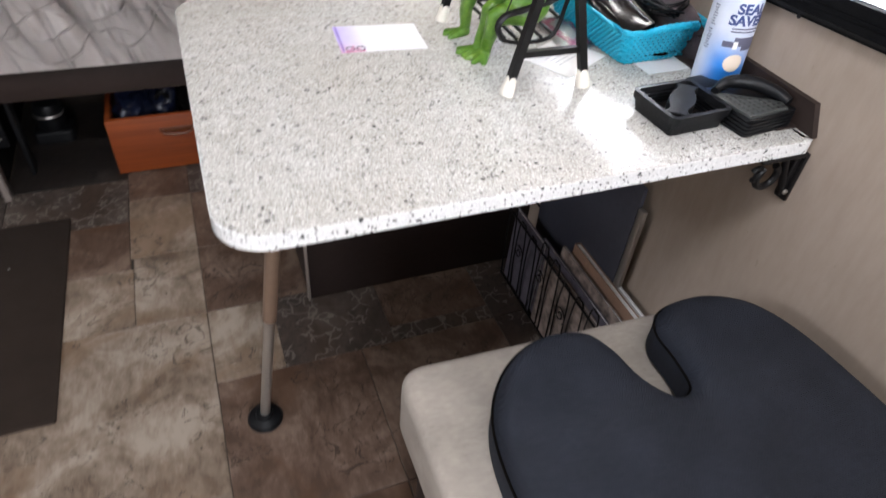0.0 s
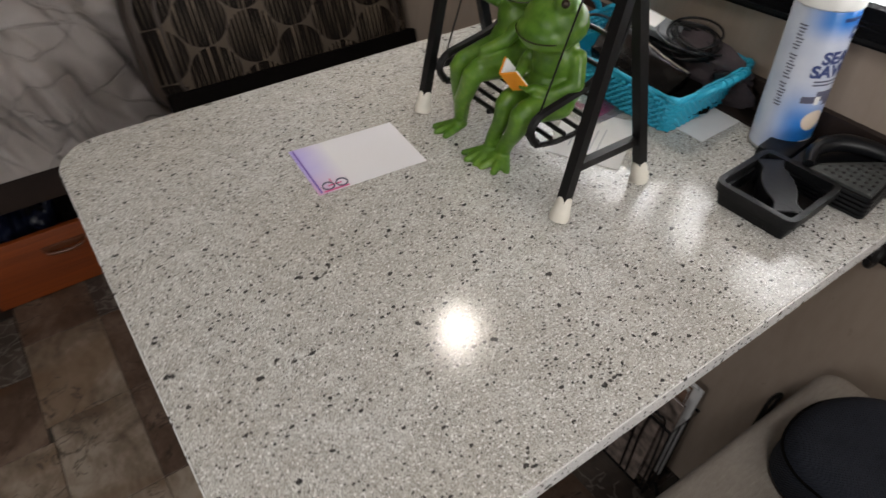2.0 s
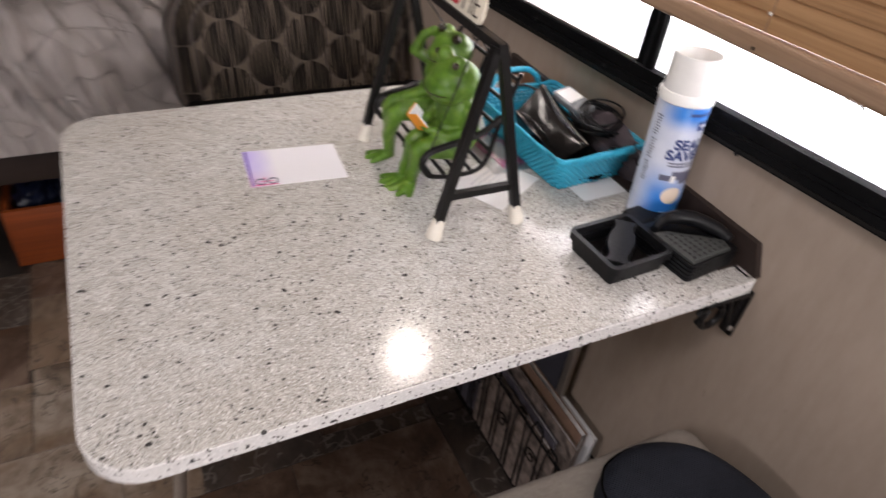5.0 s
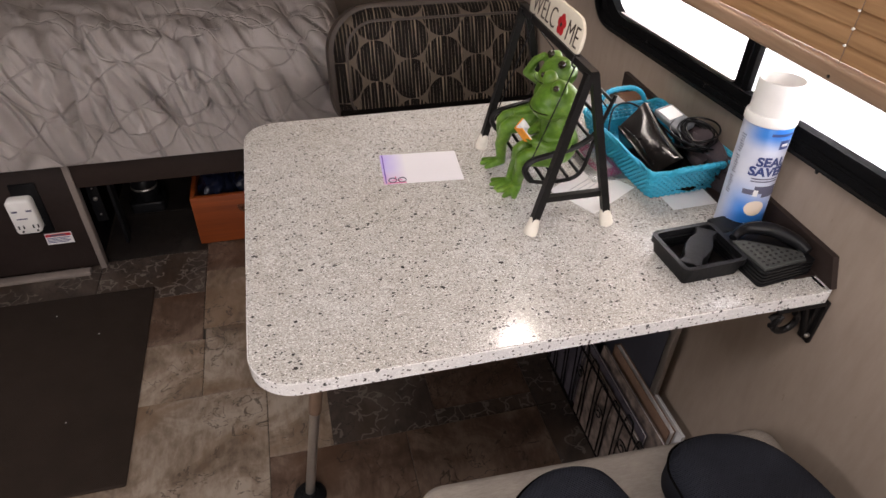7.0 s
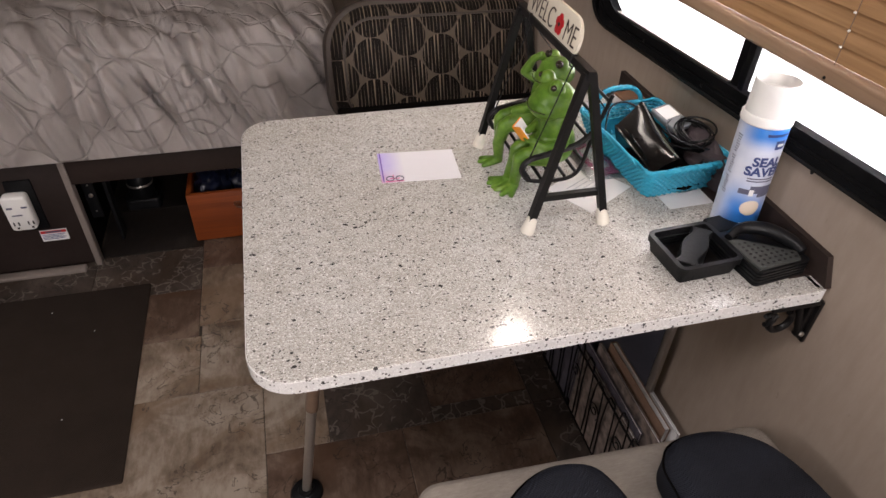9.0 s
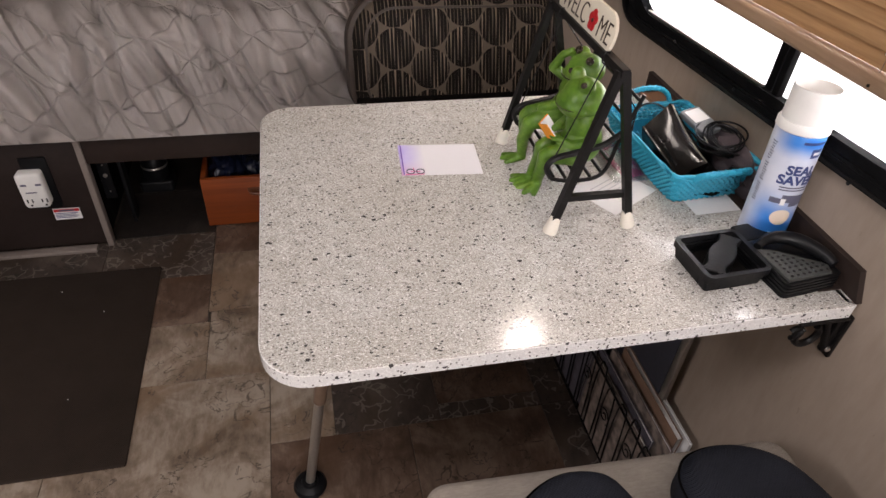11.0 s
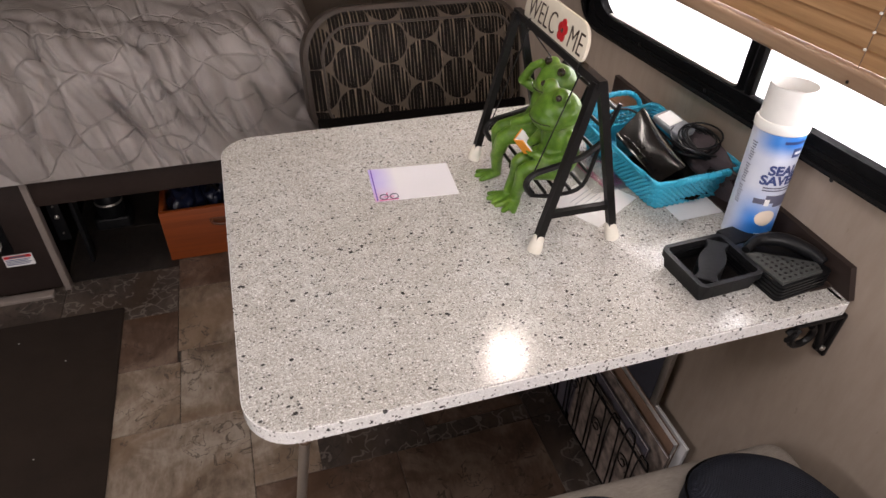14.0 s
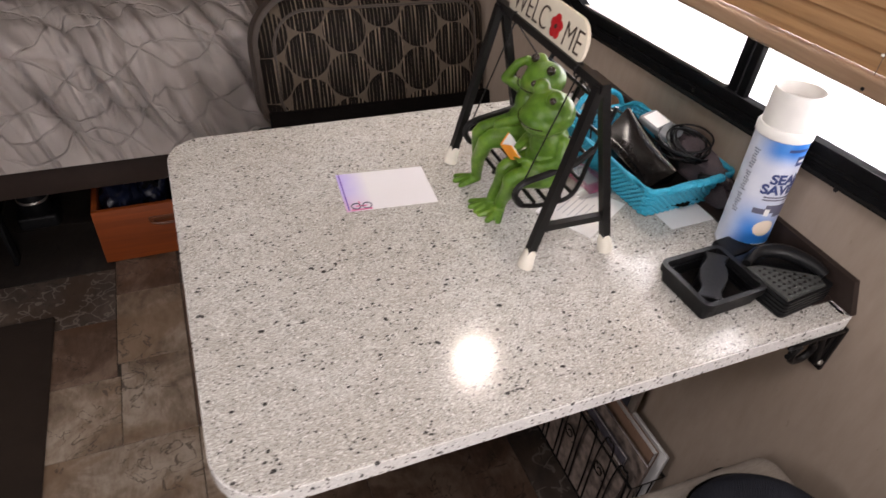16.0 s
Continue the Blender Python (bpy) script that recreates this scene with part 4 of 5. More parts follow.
far = thing("dinette_bench", (0.87, 1.95, 0), "far dinette bench with a dark base and disc-print backrest", "bench", "dinette benches")
part("base", rbox(0.565, WX, 1.70, 2.20, 0.0, 0.372, 0.003), CABINET, far)
part("edge_trim", rbox(0.560, 0.566, 1.694, 1.71, 0.0, 0.372, 0.001), BRASS_STRIP, far, "pale metal corner trim")
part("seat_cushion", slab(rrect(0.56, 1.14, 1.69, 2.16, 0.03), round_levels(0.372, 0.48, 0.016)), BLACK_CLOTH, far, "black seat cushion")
LEAN_B = Matrix(((1, 0, 0, 0), (0, 0.34, -0.94, 2.085), (0, 0.94, 0.34, 0.485), (0, 0, 0, 1)))
shell = rrect(0.585, 1.142, 0.0, 0.312, [0.085, 0.085, 0.09, 0.12], 10)
part("back_shell", moved(slab(shell, [(0.012, -0.10), (0, -0.085), (0, -0.02), (0.003, -0.010), (0.010, -0.006)]), LEAN_B), BROWN_VINYL, far, "brown vinyl surround")


def with_uv(bm, fn):
    uvl = bm.loops.layers.uv.new("UVMap")
    for f in bm.faces:
        for l in f.loops:
            l[uvl].uv = fn(l.vert.co)
    return bm


face = inset(shell, 0.014)
fb = with_uv(slab(face, [(0.0, -0.012), (0.0, 0.000), (0.008, 0.012), (0.018, 0.019), (0.028, 0.023), (0.032, 0.021), (0.038, 0.025), (0.06, 0.028)]), lambda c: (c.x - 0.698 + 0.086, c.y - 0.205 + 0.0485 + 0.030))
part("back_cushion", moved(fb, LEAN_B), PRINT, far, "brown fabric printed with striped dark discs")
part("back_piping", moved(tube([(*p, 0.023) for p in inset(face, 0.030)], 0.0032, 6, True), LEAN_B), BROWN_VINYL, far, "brown piping")
part("lower_band", moved(rbox(0.600, 1.13, 0.004, 0.062, 0.0, 0.036, 0.006), LEAN_B), BLACK_CLOTH, far, "near-black band along the backrest's foot")

# ---- table ----
TX0, TX1, TY0, TY1, TZ = 0.395, 1.128, 1.0855, 1.688, 0.74
table = thing("dinette_table", (0.77, 1.38, 0), "speckled grey laminate dinette table on a slanted steel leg", "table")
edge_o = rrect(TX0, TX1, TY0, TY1, [0.055, 0.008, 0.008, 0.055], 10)
part("tabletop", slab(inset(edge_o, 0.0012), [(0.003, TZ - 0.0205), (0.0, TZ - 0.0202), (0.0, TZ - 0.0006), (0.0006, TZ), (0.012, TZ)]), LAMINATE, table, "pale grey speckled laminate top")
part("edge_band", ring(edge_o, inset(edge_o, 0.0024), TZ - 0.0200, TZ - 0.0016, Matrix.Identity(4)), EDGE_BAND, table, "whiter speckled edge strip")
A, B = Vector((0.410, 1.398, 0.012)), Vector((0.505, 1.392, 0.708))
J = A.lerp(B, 0.40)
leg = part("leg", tube([A, J + (B - A).normalized() * 0.02], 0.0098, 16), STEEL, table, "brushed steel lower tube")
part("sleeve", tube([J, B], 0.0125, 16), TAN_LEG, table, "brown upper sleeve")
part("leg_bracket", rbox(0.465, 0.548, 1.360, 1.422, 0.700, 0.7192, 0.003), BLACK, table)
part("foot", lathe([(0.034, 0.0), (0.035, 0.005), (0.031, 0.012), (0.018, 0.017), (0.016, 0.024)], 28, (0.410, 1.398, 0.0005)), BLACK_PLASTIC, table, "round black floor cup")
rail = thing("table_rail", (1.14, 1.38, 0.74), "dark angle rail holding the table to the wall", "rail")
rl = bmesh.new()
prof = [(TY0 + 0.002, TZ + 0.0005), (TY0 + 0.020, TZ + 0.040), (TY1, TZ + 0.040), (TY1, TZ + 0.0005)]
a = [rl.verts.new((1.1385, y, z)) for y, z in prof]
b = [rl.verts.new((1.1475, y, z)) for y, z in prof]
for k in range(4):
    rl.faces.new((a[k], a[(k + 1) % 4], b[(k + 1) % 4], b[k]))
rl.faces.new(a), rl.faces.new(b[::-1])
part("upright", rl, RAIL_BROWN, rail, smooth=False)
part("ledge", rbox(1.105, 1.1385, TY0 + 0.03, TY1, TZ + 0.0005, TZ + 0.003), RAIL_BROWN, rail)
brk = thing("wall_bracket", (1.12, 1.09, 0.65), "black scrolled iron bracket under the table's wall end", "bracket")
part("wall_plate", rbox(1.141, 1.1475, 1.083, 1.103, 0.643, 0.7190, 0.002), BLACK, brk)
part("top_plate", rbox(1.068, 1.141, 1.083, 1.103, 0.7145, 0.7190, 0.001), BLACK, brk)
part("brace", join(rbox(1.132, 1.143, 1.088, 1.098, 0.650, 0.715, 0.003), tube([(1.139, 1.092, 0.652), (1.116, 1.092, 0.713)], 0.0052, 10)), BLACK, brk)
sc = [(1.096 + 0.017 * math.cos(a_), 1.092, 0.688 + 0.017 * math.sin(a_)) for a_ in [radians(60 - 14 * k) for k in range(22)]]
part("scroll", tube(sc, 0.0048, 8), BLACK, brk)
part("scroll", tube([(1.076 + 0.009 * math.cos(a_), 1.092, 0.694 + 0.009 * math.sin(a_)) for a_ in [radians(150 - 14 * k) for k in range(20)]], 0.0035, 8), BLACK, brk)
part("bolt", moved(lathe([(0.004, 0), (0.0035, 0.0025), (0.001, 0.0035)], 12), pose(1.137, 1.086, 0.659, 90, 0, 0)), STEEL, brk, "bright bolt head")

nudge(-0.016, 0, 0, rail, brk)

# ---- blind ----
BX, BY0, BY1 = 1.096, 0.872, 1.90
blind = thing("window_blind", (BX, 1.38, 0.98), "half-raised wood-slat blind with the slats closed", "blind")
slat_me = None
for k in range(23):
    z = 1.012 + 0.0192 * k
    if slat_me is None:
        bm = bmesh.new()
        rows = []
        for j in range(7):
            u = (j / 6 - 0.5) * 0.025
            crown = 0.0016 * (1 - (2 * j / 6 - 1) ** 2)
            rows.append([bm.verts.new((-crown + s, y, u)) for s in (0, 0.0012) for y in (-(BY1 - BY0) / 2, (BY1 - BY0) / 2)])
        for p, q in zip(rows, rows[1:]):
            for i0, i1 in ((0, 1), (1, 3), (3, 2), (2, 0)):
                bm.faces.new((p[i0], p[i1], q[i1], q[i0]))
        bm.faces.new([rows[0][i] for i in (0, 1, 3, 2)]), bm.faces.new([rows[-1][i] for i in (0, 2, 3, 1)])
        slat_me = mesh_of("slat", bm, SLAT_WOOD)
    ob = new("slat", slat_me)
    ob.parent, ob.matrix_parent_inverse = blind, blind.matrix_world.inverted()
    ob.matrix_basis = pose(BX, (BY0 + BY1) / 2, z, -1.7, 14 + random.uniform(-2.5, 2.5), random.uniform(-0.06, 0.06))
brail = part("bottom_rail", slab(rrect(BX - 0.013, BX + 0.013, -0.011, 0.011, 0.005, 4), [(0.001, BY0), (0, BY0 + 0.001), (0, BY1 - 0.001), (0.001, BY1)]), RAIL_WOOD, blind, "rounded wooden bottom rail")
brail.data.transform(Matrix(((1, 0, 0, 0), (0, 0, 1, 0), (0, 1, -0.03, 0.988 + 0.0415), (0, 0, 0, 1))))
part("head_rail", rbox(BX - 0.02, BX + 0.02, BY0 - 0.01, BY1 + 0.01, 1.452, 1.49, 0.003), RAIL_WOOD, blind)
for y in (0.965, 1.188, 1.62):
    part("ladder_cord", tube([(BX - 0.0065, y, 0.999), (BX - 0.0068, y, 1.45)], 0.0006, 5), TAN_LEG, blind)
    # white beads stand in for daylight shining through the slats' cord holes
    for k in range(20):
        part("cord_knot", moved(lathe([(0.0004, -0.0016), (0.0016, -0.001), (0.0018, 0.0), (0.0016, 0.001), (0.0004, 0.0016)], 8), pose(BX - 0.0078, y + 0.001 * (-1) ** k, 1.0255 + 0.0192 * k)), WHITE, blind)
    part("rail_plug", moved(lathe([(0.0022, 0), (0.002, 0.001)], 10), pose(BX - 0.0128, y, 0.990, 0, -90, 0)), BLACK, blind)
for y in (1.066,):
    part("hold_down", slab(rrect(-0.012, 0.012, -0.012, 0.006, 0.005, 4), [(0, -0.003), (0, 0.003)]), CLEAR, blind, "clear plastic hold-down tab").data.transform(pose(BX - 0.010, y, 0.981, 90, 0, 90))
cord = thing("blind_tie_cord", (1.145, 0.884, 0.876), "thin tie-down cord on a clear wall clip", "cord")
part("cord", tube([(BX + 0.020, 0.866, 1.02), (1.135, 0.872, 0.95), (1.143, 0.882, 0.879)], 0.0011, 6), CREAM, cord)
part("clip", moved(lathe([(0.011, 0), (0.011, 0.003), (0.006, 0.004), (0.006, 0.009), (0.009, 0.010), (0.008, 0.012)], 20), pose(1.1478, 0.882, 0.876, 0, -90, 0)), CLEAR, cord, "clear plastic clip")
part("clip_screw", moved(lathe([(0.003, 0.0125), (0.002, 0.014)], 10), pose(1.1478, 0.882, 0.876, 0, -90, 0)), STEEL, cord)

nudge(-0.016, 0.010, -0.020, cord)

# ---- under the table: magazine rack and panels by the wall ----
rack = thing("magazine_rack", (1.08, 1.42, 0), "black wire magazine rack on the floor against the wall", "rack")
RX, RY0, RY1, RZ = 1.062, 1.19, 1.655, 0.235
part("rim", tube([(RX, RY0, RZ - 0.02), (RX, RY1, RZ - 0.02), (1.135, RY1, RZ - 0.02), (1.135, RY0, RZ - 0.02)], 0.0028, 8, True), BLACK, rack)
part("base_wire", tube([(RX + 0.006, RY0, 0.006), (RX + 0.006, RY1, 0.006), (1.135, RY1, 0.006), (1.135, RY0, 0.006)], 0.0028, 8, True), BLACK, rack)
for k in range(9):
    y = RY0 + 0.028 + 0.0515 * k
    hgt = RZ + 0.015 * math.sin(k * 1.7)
    part("hoop", tube(catmull([(RX + 0.005, y - 0.018, 0.006), (RX, y - 0.019, hgt * 0.6), (RX - 0.001, y - 0.013, hgt - 0.008), (RX - 0.001, y, hgt), (RX - 0.001, y + 0.013, hgt - 0.008), (RX, y + 0.019, hgt * 0.6), (RX + 0.005, y + 0.018, 0.006)], 4), 0.0020, 6), BLACK, rack)
    if k % 2:
        part("scroll", tube([(RX - 0.002, y + (0.004 + 0.0011 * q) * math.cos(q * 0.6), hgt * 0.62 + (0.004 + 0.0011 * q) * math.sin(q * 0.6)) for q in range(18)], 0.0016, 6), BLACK, rack)
    part("end_wire", tube([(RX + 0.008 * k, RY0, 0.006), (RX + 0.008 * k, RY0, RZ - 0.02)], 0.0016, 5), BLACK, rack) if k < 9 and k % 3 == 0 else None


def book(x0, th, y0, y1, z1, mt, name, label, cat, tilt=0.0, pages=True):
    ob = thing(name, (x0, (y0 + y1) / 2, 0.012), label, cat, "magazines in the rack")
    m = pose(x0, 0, 0.012, 0, tilt, 0)
    part("cover", moved(join(rbox(0, 0.0012, y0, y1, 0, z1), rbox(th - 0.0012, th, y0, y1, 0, z1), rbox(0, th, y1 - 0.001, y1, 0, z1)), m), mt, ob)
    part("page_block", moved(rbox(0.0012, th - 0.0012, y0 + 0.002, y1 - 0.002, 0.002, z1 - 0.003), m), PAPER, ob, "white page block")


book(1.067, 0.006, 1.215, 1.48, 0.20, MAG_B, "magazine", "colourful magazine standing in the wire rack", "magazine", 1)
book(1.075, 0.007, 1.24, 1.52, 0.215, MAG_A, "magazine", "dark glossy magazine standing in the wire rack", "magazine", 1.5)
book(1.084, 0.006, 1.20, 1.46, 0.24, MAG_B, "magazine", "colourful magazine standing in the wire rack", "magazine", 2)
book(1.094, 0.013, 1.21, 1.44, 0.262, TAN_COVER, "book", "thick tan book standing in the wire rack", "book", 2.5)
book(1.112, 0.006, 1.195, 1.43, 0.262, PAPER, "notebook", "white notebook standing in the wire rack", "book", 2.5)
book(1.070, 0.008, 1.50, 1.64, 0.21, MAG_A, "magazine", "dark glossy magazine standing in the wire rack", "magazine", 1)
case = thing("folding_panel", (1.13, 1.42, 0), "slate-coloured folding panel with pale edges against the wall", "panel")
part("board", rbox(1.120, 1.131, 1.315, 1.62, 0.008, 0.500, 0.004), SLATE_CASE, case)
part("pale_edge", rbox(1.1205, 1.1305, 1.298, 1.315, 0.008, 0.46, 0.002), STEEL, case, "pale metal edge")
part("backing_board", rbox(1.133, 1.145, 1.315, 1.56, 0.008, 0.36, 0.002), CARDBOARD, case, "tan backing board")
solo("power_cord", tube(catmull([(1.10, 1.19, 0.005), (1.06, 1.13, 0.006), (1.02, 1.10, 0.2), (1.04, 1.09, 0.36), (1.09, 1.10, 0.40), (1.13, 1.10, 0.37), (1.14, 1.12, 0.2), (1.14, 1.16, 0.006)], 8), 0.003, 8), BLACK, "black power cord looped beside the bench", "cord")

nudge(-0.016, 0, 0, rack, case, *[o for o in scene.objects if o.parent is None and o.name.startswith(("magazine", "book", "notebook", "power_cord")) and o is not rack])

# ---- on the table ----
Z0 = TZ + 0.0004
card = part("greeting_card", rbox(-0.067, 0.067, -0.046, 0.046, 0, 0.0008), CARD, None, smooth=False)
card.matrix_basis = pose(0.6705, 1.4865, Z0, 0, 0, -4.5) @ Matrix.Diagonal((0.94, 0.96, 1, 1))
tagged(card, "white card with a violet edge and small motif", "card")
cm = card.matrix_basis
part("violet_line", moved(rbox(-0.064, -0.062, -0.044, 0.044, 0.0009, 0.0013), cm), PURPLE, card).matrix_parent_inverse = cm.inverted()
for dx, r in ((-0.052, 0.0065), (-0.036, 0.0065)):
    part("motif_ring", moved(tube([(dx + r * math.cos(q * math.pi / 8), -0.036 + r * math.sin(q * math.pi / 8), 0.0012) for q in range(16)], 0.0009, 5, True), cm), INK, card).matrix_parent_inverse = cm.inverted()
part("motif_bar", moved(join(rbox(-0.052, -0.036, -0.0365, -0.035, 0.0009, 0.0014), rbox(-0.047, -0.0455, -0.036, -0.025, 0.0009, 0.0014), rbox(-0.06, -0.03, -0.045, -0.0425, 0.0009, 0.0012)), cm), PINK, card).matrix_parent_inverse = cm.inverted()

# stacked black trays
tray = thing("divided_tray", (1.001, 1.168, TZ), "stack of square black plastic trays with a curved diagonal divider", "tray")
TM = pose(0.979, 1.178, Z0, 0, 0, 3) @ Matrix.Diagonal((0.99, 0.88, 1, 1))
so = rrect(-0.049, 0.049, -0.049, 0.049, 0.012, 5)
for k in range(4):
    part("stacked_rim", moved(ring(inset(so, 0.0072 - 0.0012 * k), inset(so, 0.0100), 0.0046 * k, 0.0046 * k + 0.0036, Matrix.Identity(4)), TM), BLACK_PLASTIC, tray)
part("tray_floor", moved(slab(so, [(0.0095, 0.0), (0.0085, 0.0025)]), TM), HOLLOW_SHADE, tray)
part("tray_rim", moved(ring(so, inset(so, 0.0070), 0.018, 0.0275, Matrix.Identity(4)), TM), GREY_PLASTIC, tray, "worn black rim")
leaf = []
for side in (1, -1):
    for k in range(21):
        u = side * (k / 10 - 1)
        half = 0.0120 + 0.0060 * max(0.0, math.cos(math.pi * u)) * (1 if abs(u) < 0.5 else 0) + 0.05 * max(0.0, abs(u) - 0.55) ** 1.6
        x, y = 0.7071 * (0.058 * u + side * half), 0.7071 * (0.058 * u - side * half)
        leaf.append((max(-0.0435, min(0.0435, x)), max(-0.0435, min(0.0435, y))))
part("divider", moved(slab(leaf, [(0, 0.0026), (0, 0.0262), (0.001, 0.027)]), TM), GREY_PLASTIC, tray, "curved diagonal divider")
part("rivet", moved(lathe([(0.0022, 0.0268), (0.002, 0.0278)], 10), TM @ pose(-0.028, -0.0395, 0)), BLACK, tray)

chock = thing("leveling_block", (1.09, 1.155, TZ), "stack of black perforated plastic leveling blocks beside the tray", "block")
CM = pose(1.069, 1.158, Z0, 0, 0, 6) @ Matrix.Diagonal((1.08, 0.86, 1, 1))
wo_ = rrect(-0.041, 0.041, -0.052, 0.052, 0.008, 4)
for k in range(5):
    part("stacked_block", moved(slab(wo_, [(0.005, 0.0052 * k), (0.0015, 0.0052 * k + 0.001), (0.0015, 0.0052 * k + 0.0042), (0.003, 0.0052 * k + 0.0048)]), CM), BLACK_PLASTIC, chock)
tri = [(-0.037, -0.047), (0.024, -0.047), (0.030, -0.030), (-0.020, 0.020), (-0.037, 0.026)]
part("perforated_plate", moved(slab(tri, [(0, 0.025), (0, 0.0285), (0.0012, 0.0295)]), CM), WORN_GREY, chock, "worn perforated plate")
for i in range(7):
    for j in range(7):
        x, y = -0.030 + 0.0085 * i, -0.040 + 0.0085 * j
        if x + y < -0.008 and y < 0.016:
            part("hole", moved(lathe([(0.0022, 0.0294), (0.0021, 0.0299)], 8), CM @ pose(x, y, 0)), BLACK, chock)
part("hook_arm", moved(tube(catmull([(-0.034, 0.030, 0.030), (-0.012, 0.036, 0.036), (0.014, 0.020, 0.038), (0.032, -0.012, 0.034), (0.037, -0.034, 0.029)], 6), [0.006 + 0.0035 * math.sin(math.pi * k / 24) for k in range(25)], 10), CM), BLACK_PLASTIC, chock, "curved black hook")
part("back_block", moved(rbox(-0.030, 0.036, 0.056, 0.095, 0.0, 0.022, 0.003), CM), BLACK_PLASTIC, chock)

# spray can
CX, CY, CR = 1.086, 1.242, 0.0312
can = thing("spray_can", (CX, CY, TZ), "blue and white aerosol can with a white cap", "can")
K = pose(CX, CY, TZ + 0.0018, -3.2, 0, 0) @ Matrix.Diagonal((1, 1, 0.955, 1))
part("body", lathe([(CR - 0.002, 0.0), (CR + 0.0006, 0.002), (CR, 0.005), (CR, 0.166), (CR - 0.001, 0.169)], 48), LABEL, can, "printed blue and lilac sleeve").matrix_basis = K
part("base_ring", lathe([(CR - 0.003, 0.0), (CR + 0.0011, 0.0008), (CR + 0.0011, 0.0035), (CR - 0.001, 0.004)], 48), STEEL, can).matrix_basis = K
part("shoulder", lathe([(CR - 0.001, 0.168), (CR + 0.0016, 0.170), (CR + 0.0016, 0.179), (CR - 0.0005, 0.182), (CR - 0.004, 0.183)], 48), WHITE, can).matrix_basis = K
part("cap", lathe([(0.0295, 0.181), (0.0292, 0.190), (0.0285, 0.224), (0.028, 0.2265), (0.0272, 0.2268), (0.0268, 0.222), (0.0264, 0.210), (0.01, 0.2085), (0.002, 0.2085)], 48), WHITE, can, "hollow white plastic cap").matrix_basis = K


def wrap(bm, mid, z):
    """Lays flat (x, y) shapes round the can, their middle facing mid degrees, at height z."""
    for v in bm.verts:
        a_ = radians(mid) + v.co.x / CR
        r = CR + 0.0003 + v.co.z
        v.co = K @ Vector((r * math.cos(a_), r * math.sin(a_), z + v.co.y))
    return bm


def bar(x0, x1, y0, y1):
    bm = bmesh.new()
    n = max(2, int((x1 - x0) / 0.003))
    for i in range(n):
        a_, b_ = x0 + (x1 - x0) * i / n, x0 + (x1 - x0) * (i + 1) / n
        bm.faces.new([bm.verts.new(q) for q in ((a_, y0, 0), (b_, y0, 0), (b_, y1, 0), (a_, y1, 0))])
    bmesh.ops.remove_doubles(bm, verts=bm.verts, dist=1e-6)
    return bm


FACE = -95
for txt, z in (("SEAL", 0.119), ("SAVER", 0.104)):
    lt = lettering(txt, 0.0185, 0.0002, 0.0007)
    part("lettering", wrap(lt, FACE, z), NAVY, can, "navy outlined lettering", False)
part("emblem", wrap(bar(0.002, 0.018, 0.139, 0.152), FACE, 0), NAVY, can, "navy emblem block")
part("emblem_stroke", wrap(moved(bar(0.005, 0.015, 0.1435, 0.1475), pose(0, 0, 0.0003)), FACE, 0), PAPER, can)
part("top_band", wrap(bar(-0.012, 0.03, 0.158, 0.162), FACE, 0), NAVY, can)
for k in range(2):
    part("text_bar", wrap(bar(-0.020, 0.018, 0.0925 - 0.004 * k, 0.0945 - 0.004 * k), FACE, 0), INK, can)
part("picture_vehicle", wrap(join(bar(-0.012, 0.022, 0.070, 0.082), bar(0.0, 0.026, 0.064, 0.072), bar(-0.026, -0.010, 0.068, 0.076)), FACE, 0), INK, can, "grey picture of a camper")
part("picture_panel", wrap(moved(bar(-0.012, -0.006, 0.066, 0.076), pose(0, 0, 0.0003)), FACE, 0), PAPER, can)
disc = bmesh.new()
disc.faces.new([disc.verts.new((-0.004 + 0.0135 * math.cos(q * math.pi / 12), 0.046 + 0.0125 * math.sin(q * math.pi / 12), 0)) for q in range(24)])
bmesh.ops.triangulate(disc, faces=disc.faces[:])
part("picture_disc", wrap(disc, FACE, 0), SKIN_INK, can, "cream round picture")
for k in range(26):
    if k % 9 != 8:
        part("fine_print", wrap(bar(-0.052 + 0.001 * (k % 3), -0.043 - 0.0008 * (k % 4), 0.150 - 0.0036 * k, 0.1515 - 0.0036 * k), FACE, 0), INK, can)
part("foot_text", wrap(bar(-0.012, 0.012, 0.0195, 0.0210), FACE, 0), PAPER, can)

# papers under the basket and the swing
for nm, x, y, rz, w, h, lab in (("paper_slip", 1.062, 1.318, 2, 0.098, 0.05, "small white paper slip half under the basket"), ("paper_sheet", 0.917, 1.370, 30, 0.105, 0.085, "folded white sheet lying behind the swing")):
    p = part(nm, rbox(-w / 2, w / 2, -h / 2, h / 2, 0, 0.0006), PAPER, None, smooth=False)
    p.matrix_basis = pose(x, y, Z0, 0, 0, rz)
    tagged(p, lab, "paper")
    if nm == "paper_sheet":
        for k in range(5):
            part("text_bar", moved(rbox(-0.03, 0.02 - 0.006 * (k % 2), 0.02 - 0.008 * k, 0.0212 - 0.008 * k, 0.0007, 0.001), p.matrix_basis), PALE_INK, p).matrix_parent_inverse = p.matrix_basis.inverted()
bag = thing("snack_bag", (0.955, 1.43, TZ), "crinkled clear and pink plastic packet behind the swing", "packet")
pk = bmesh.new()
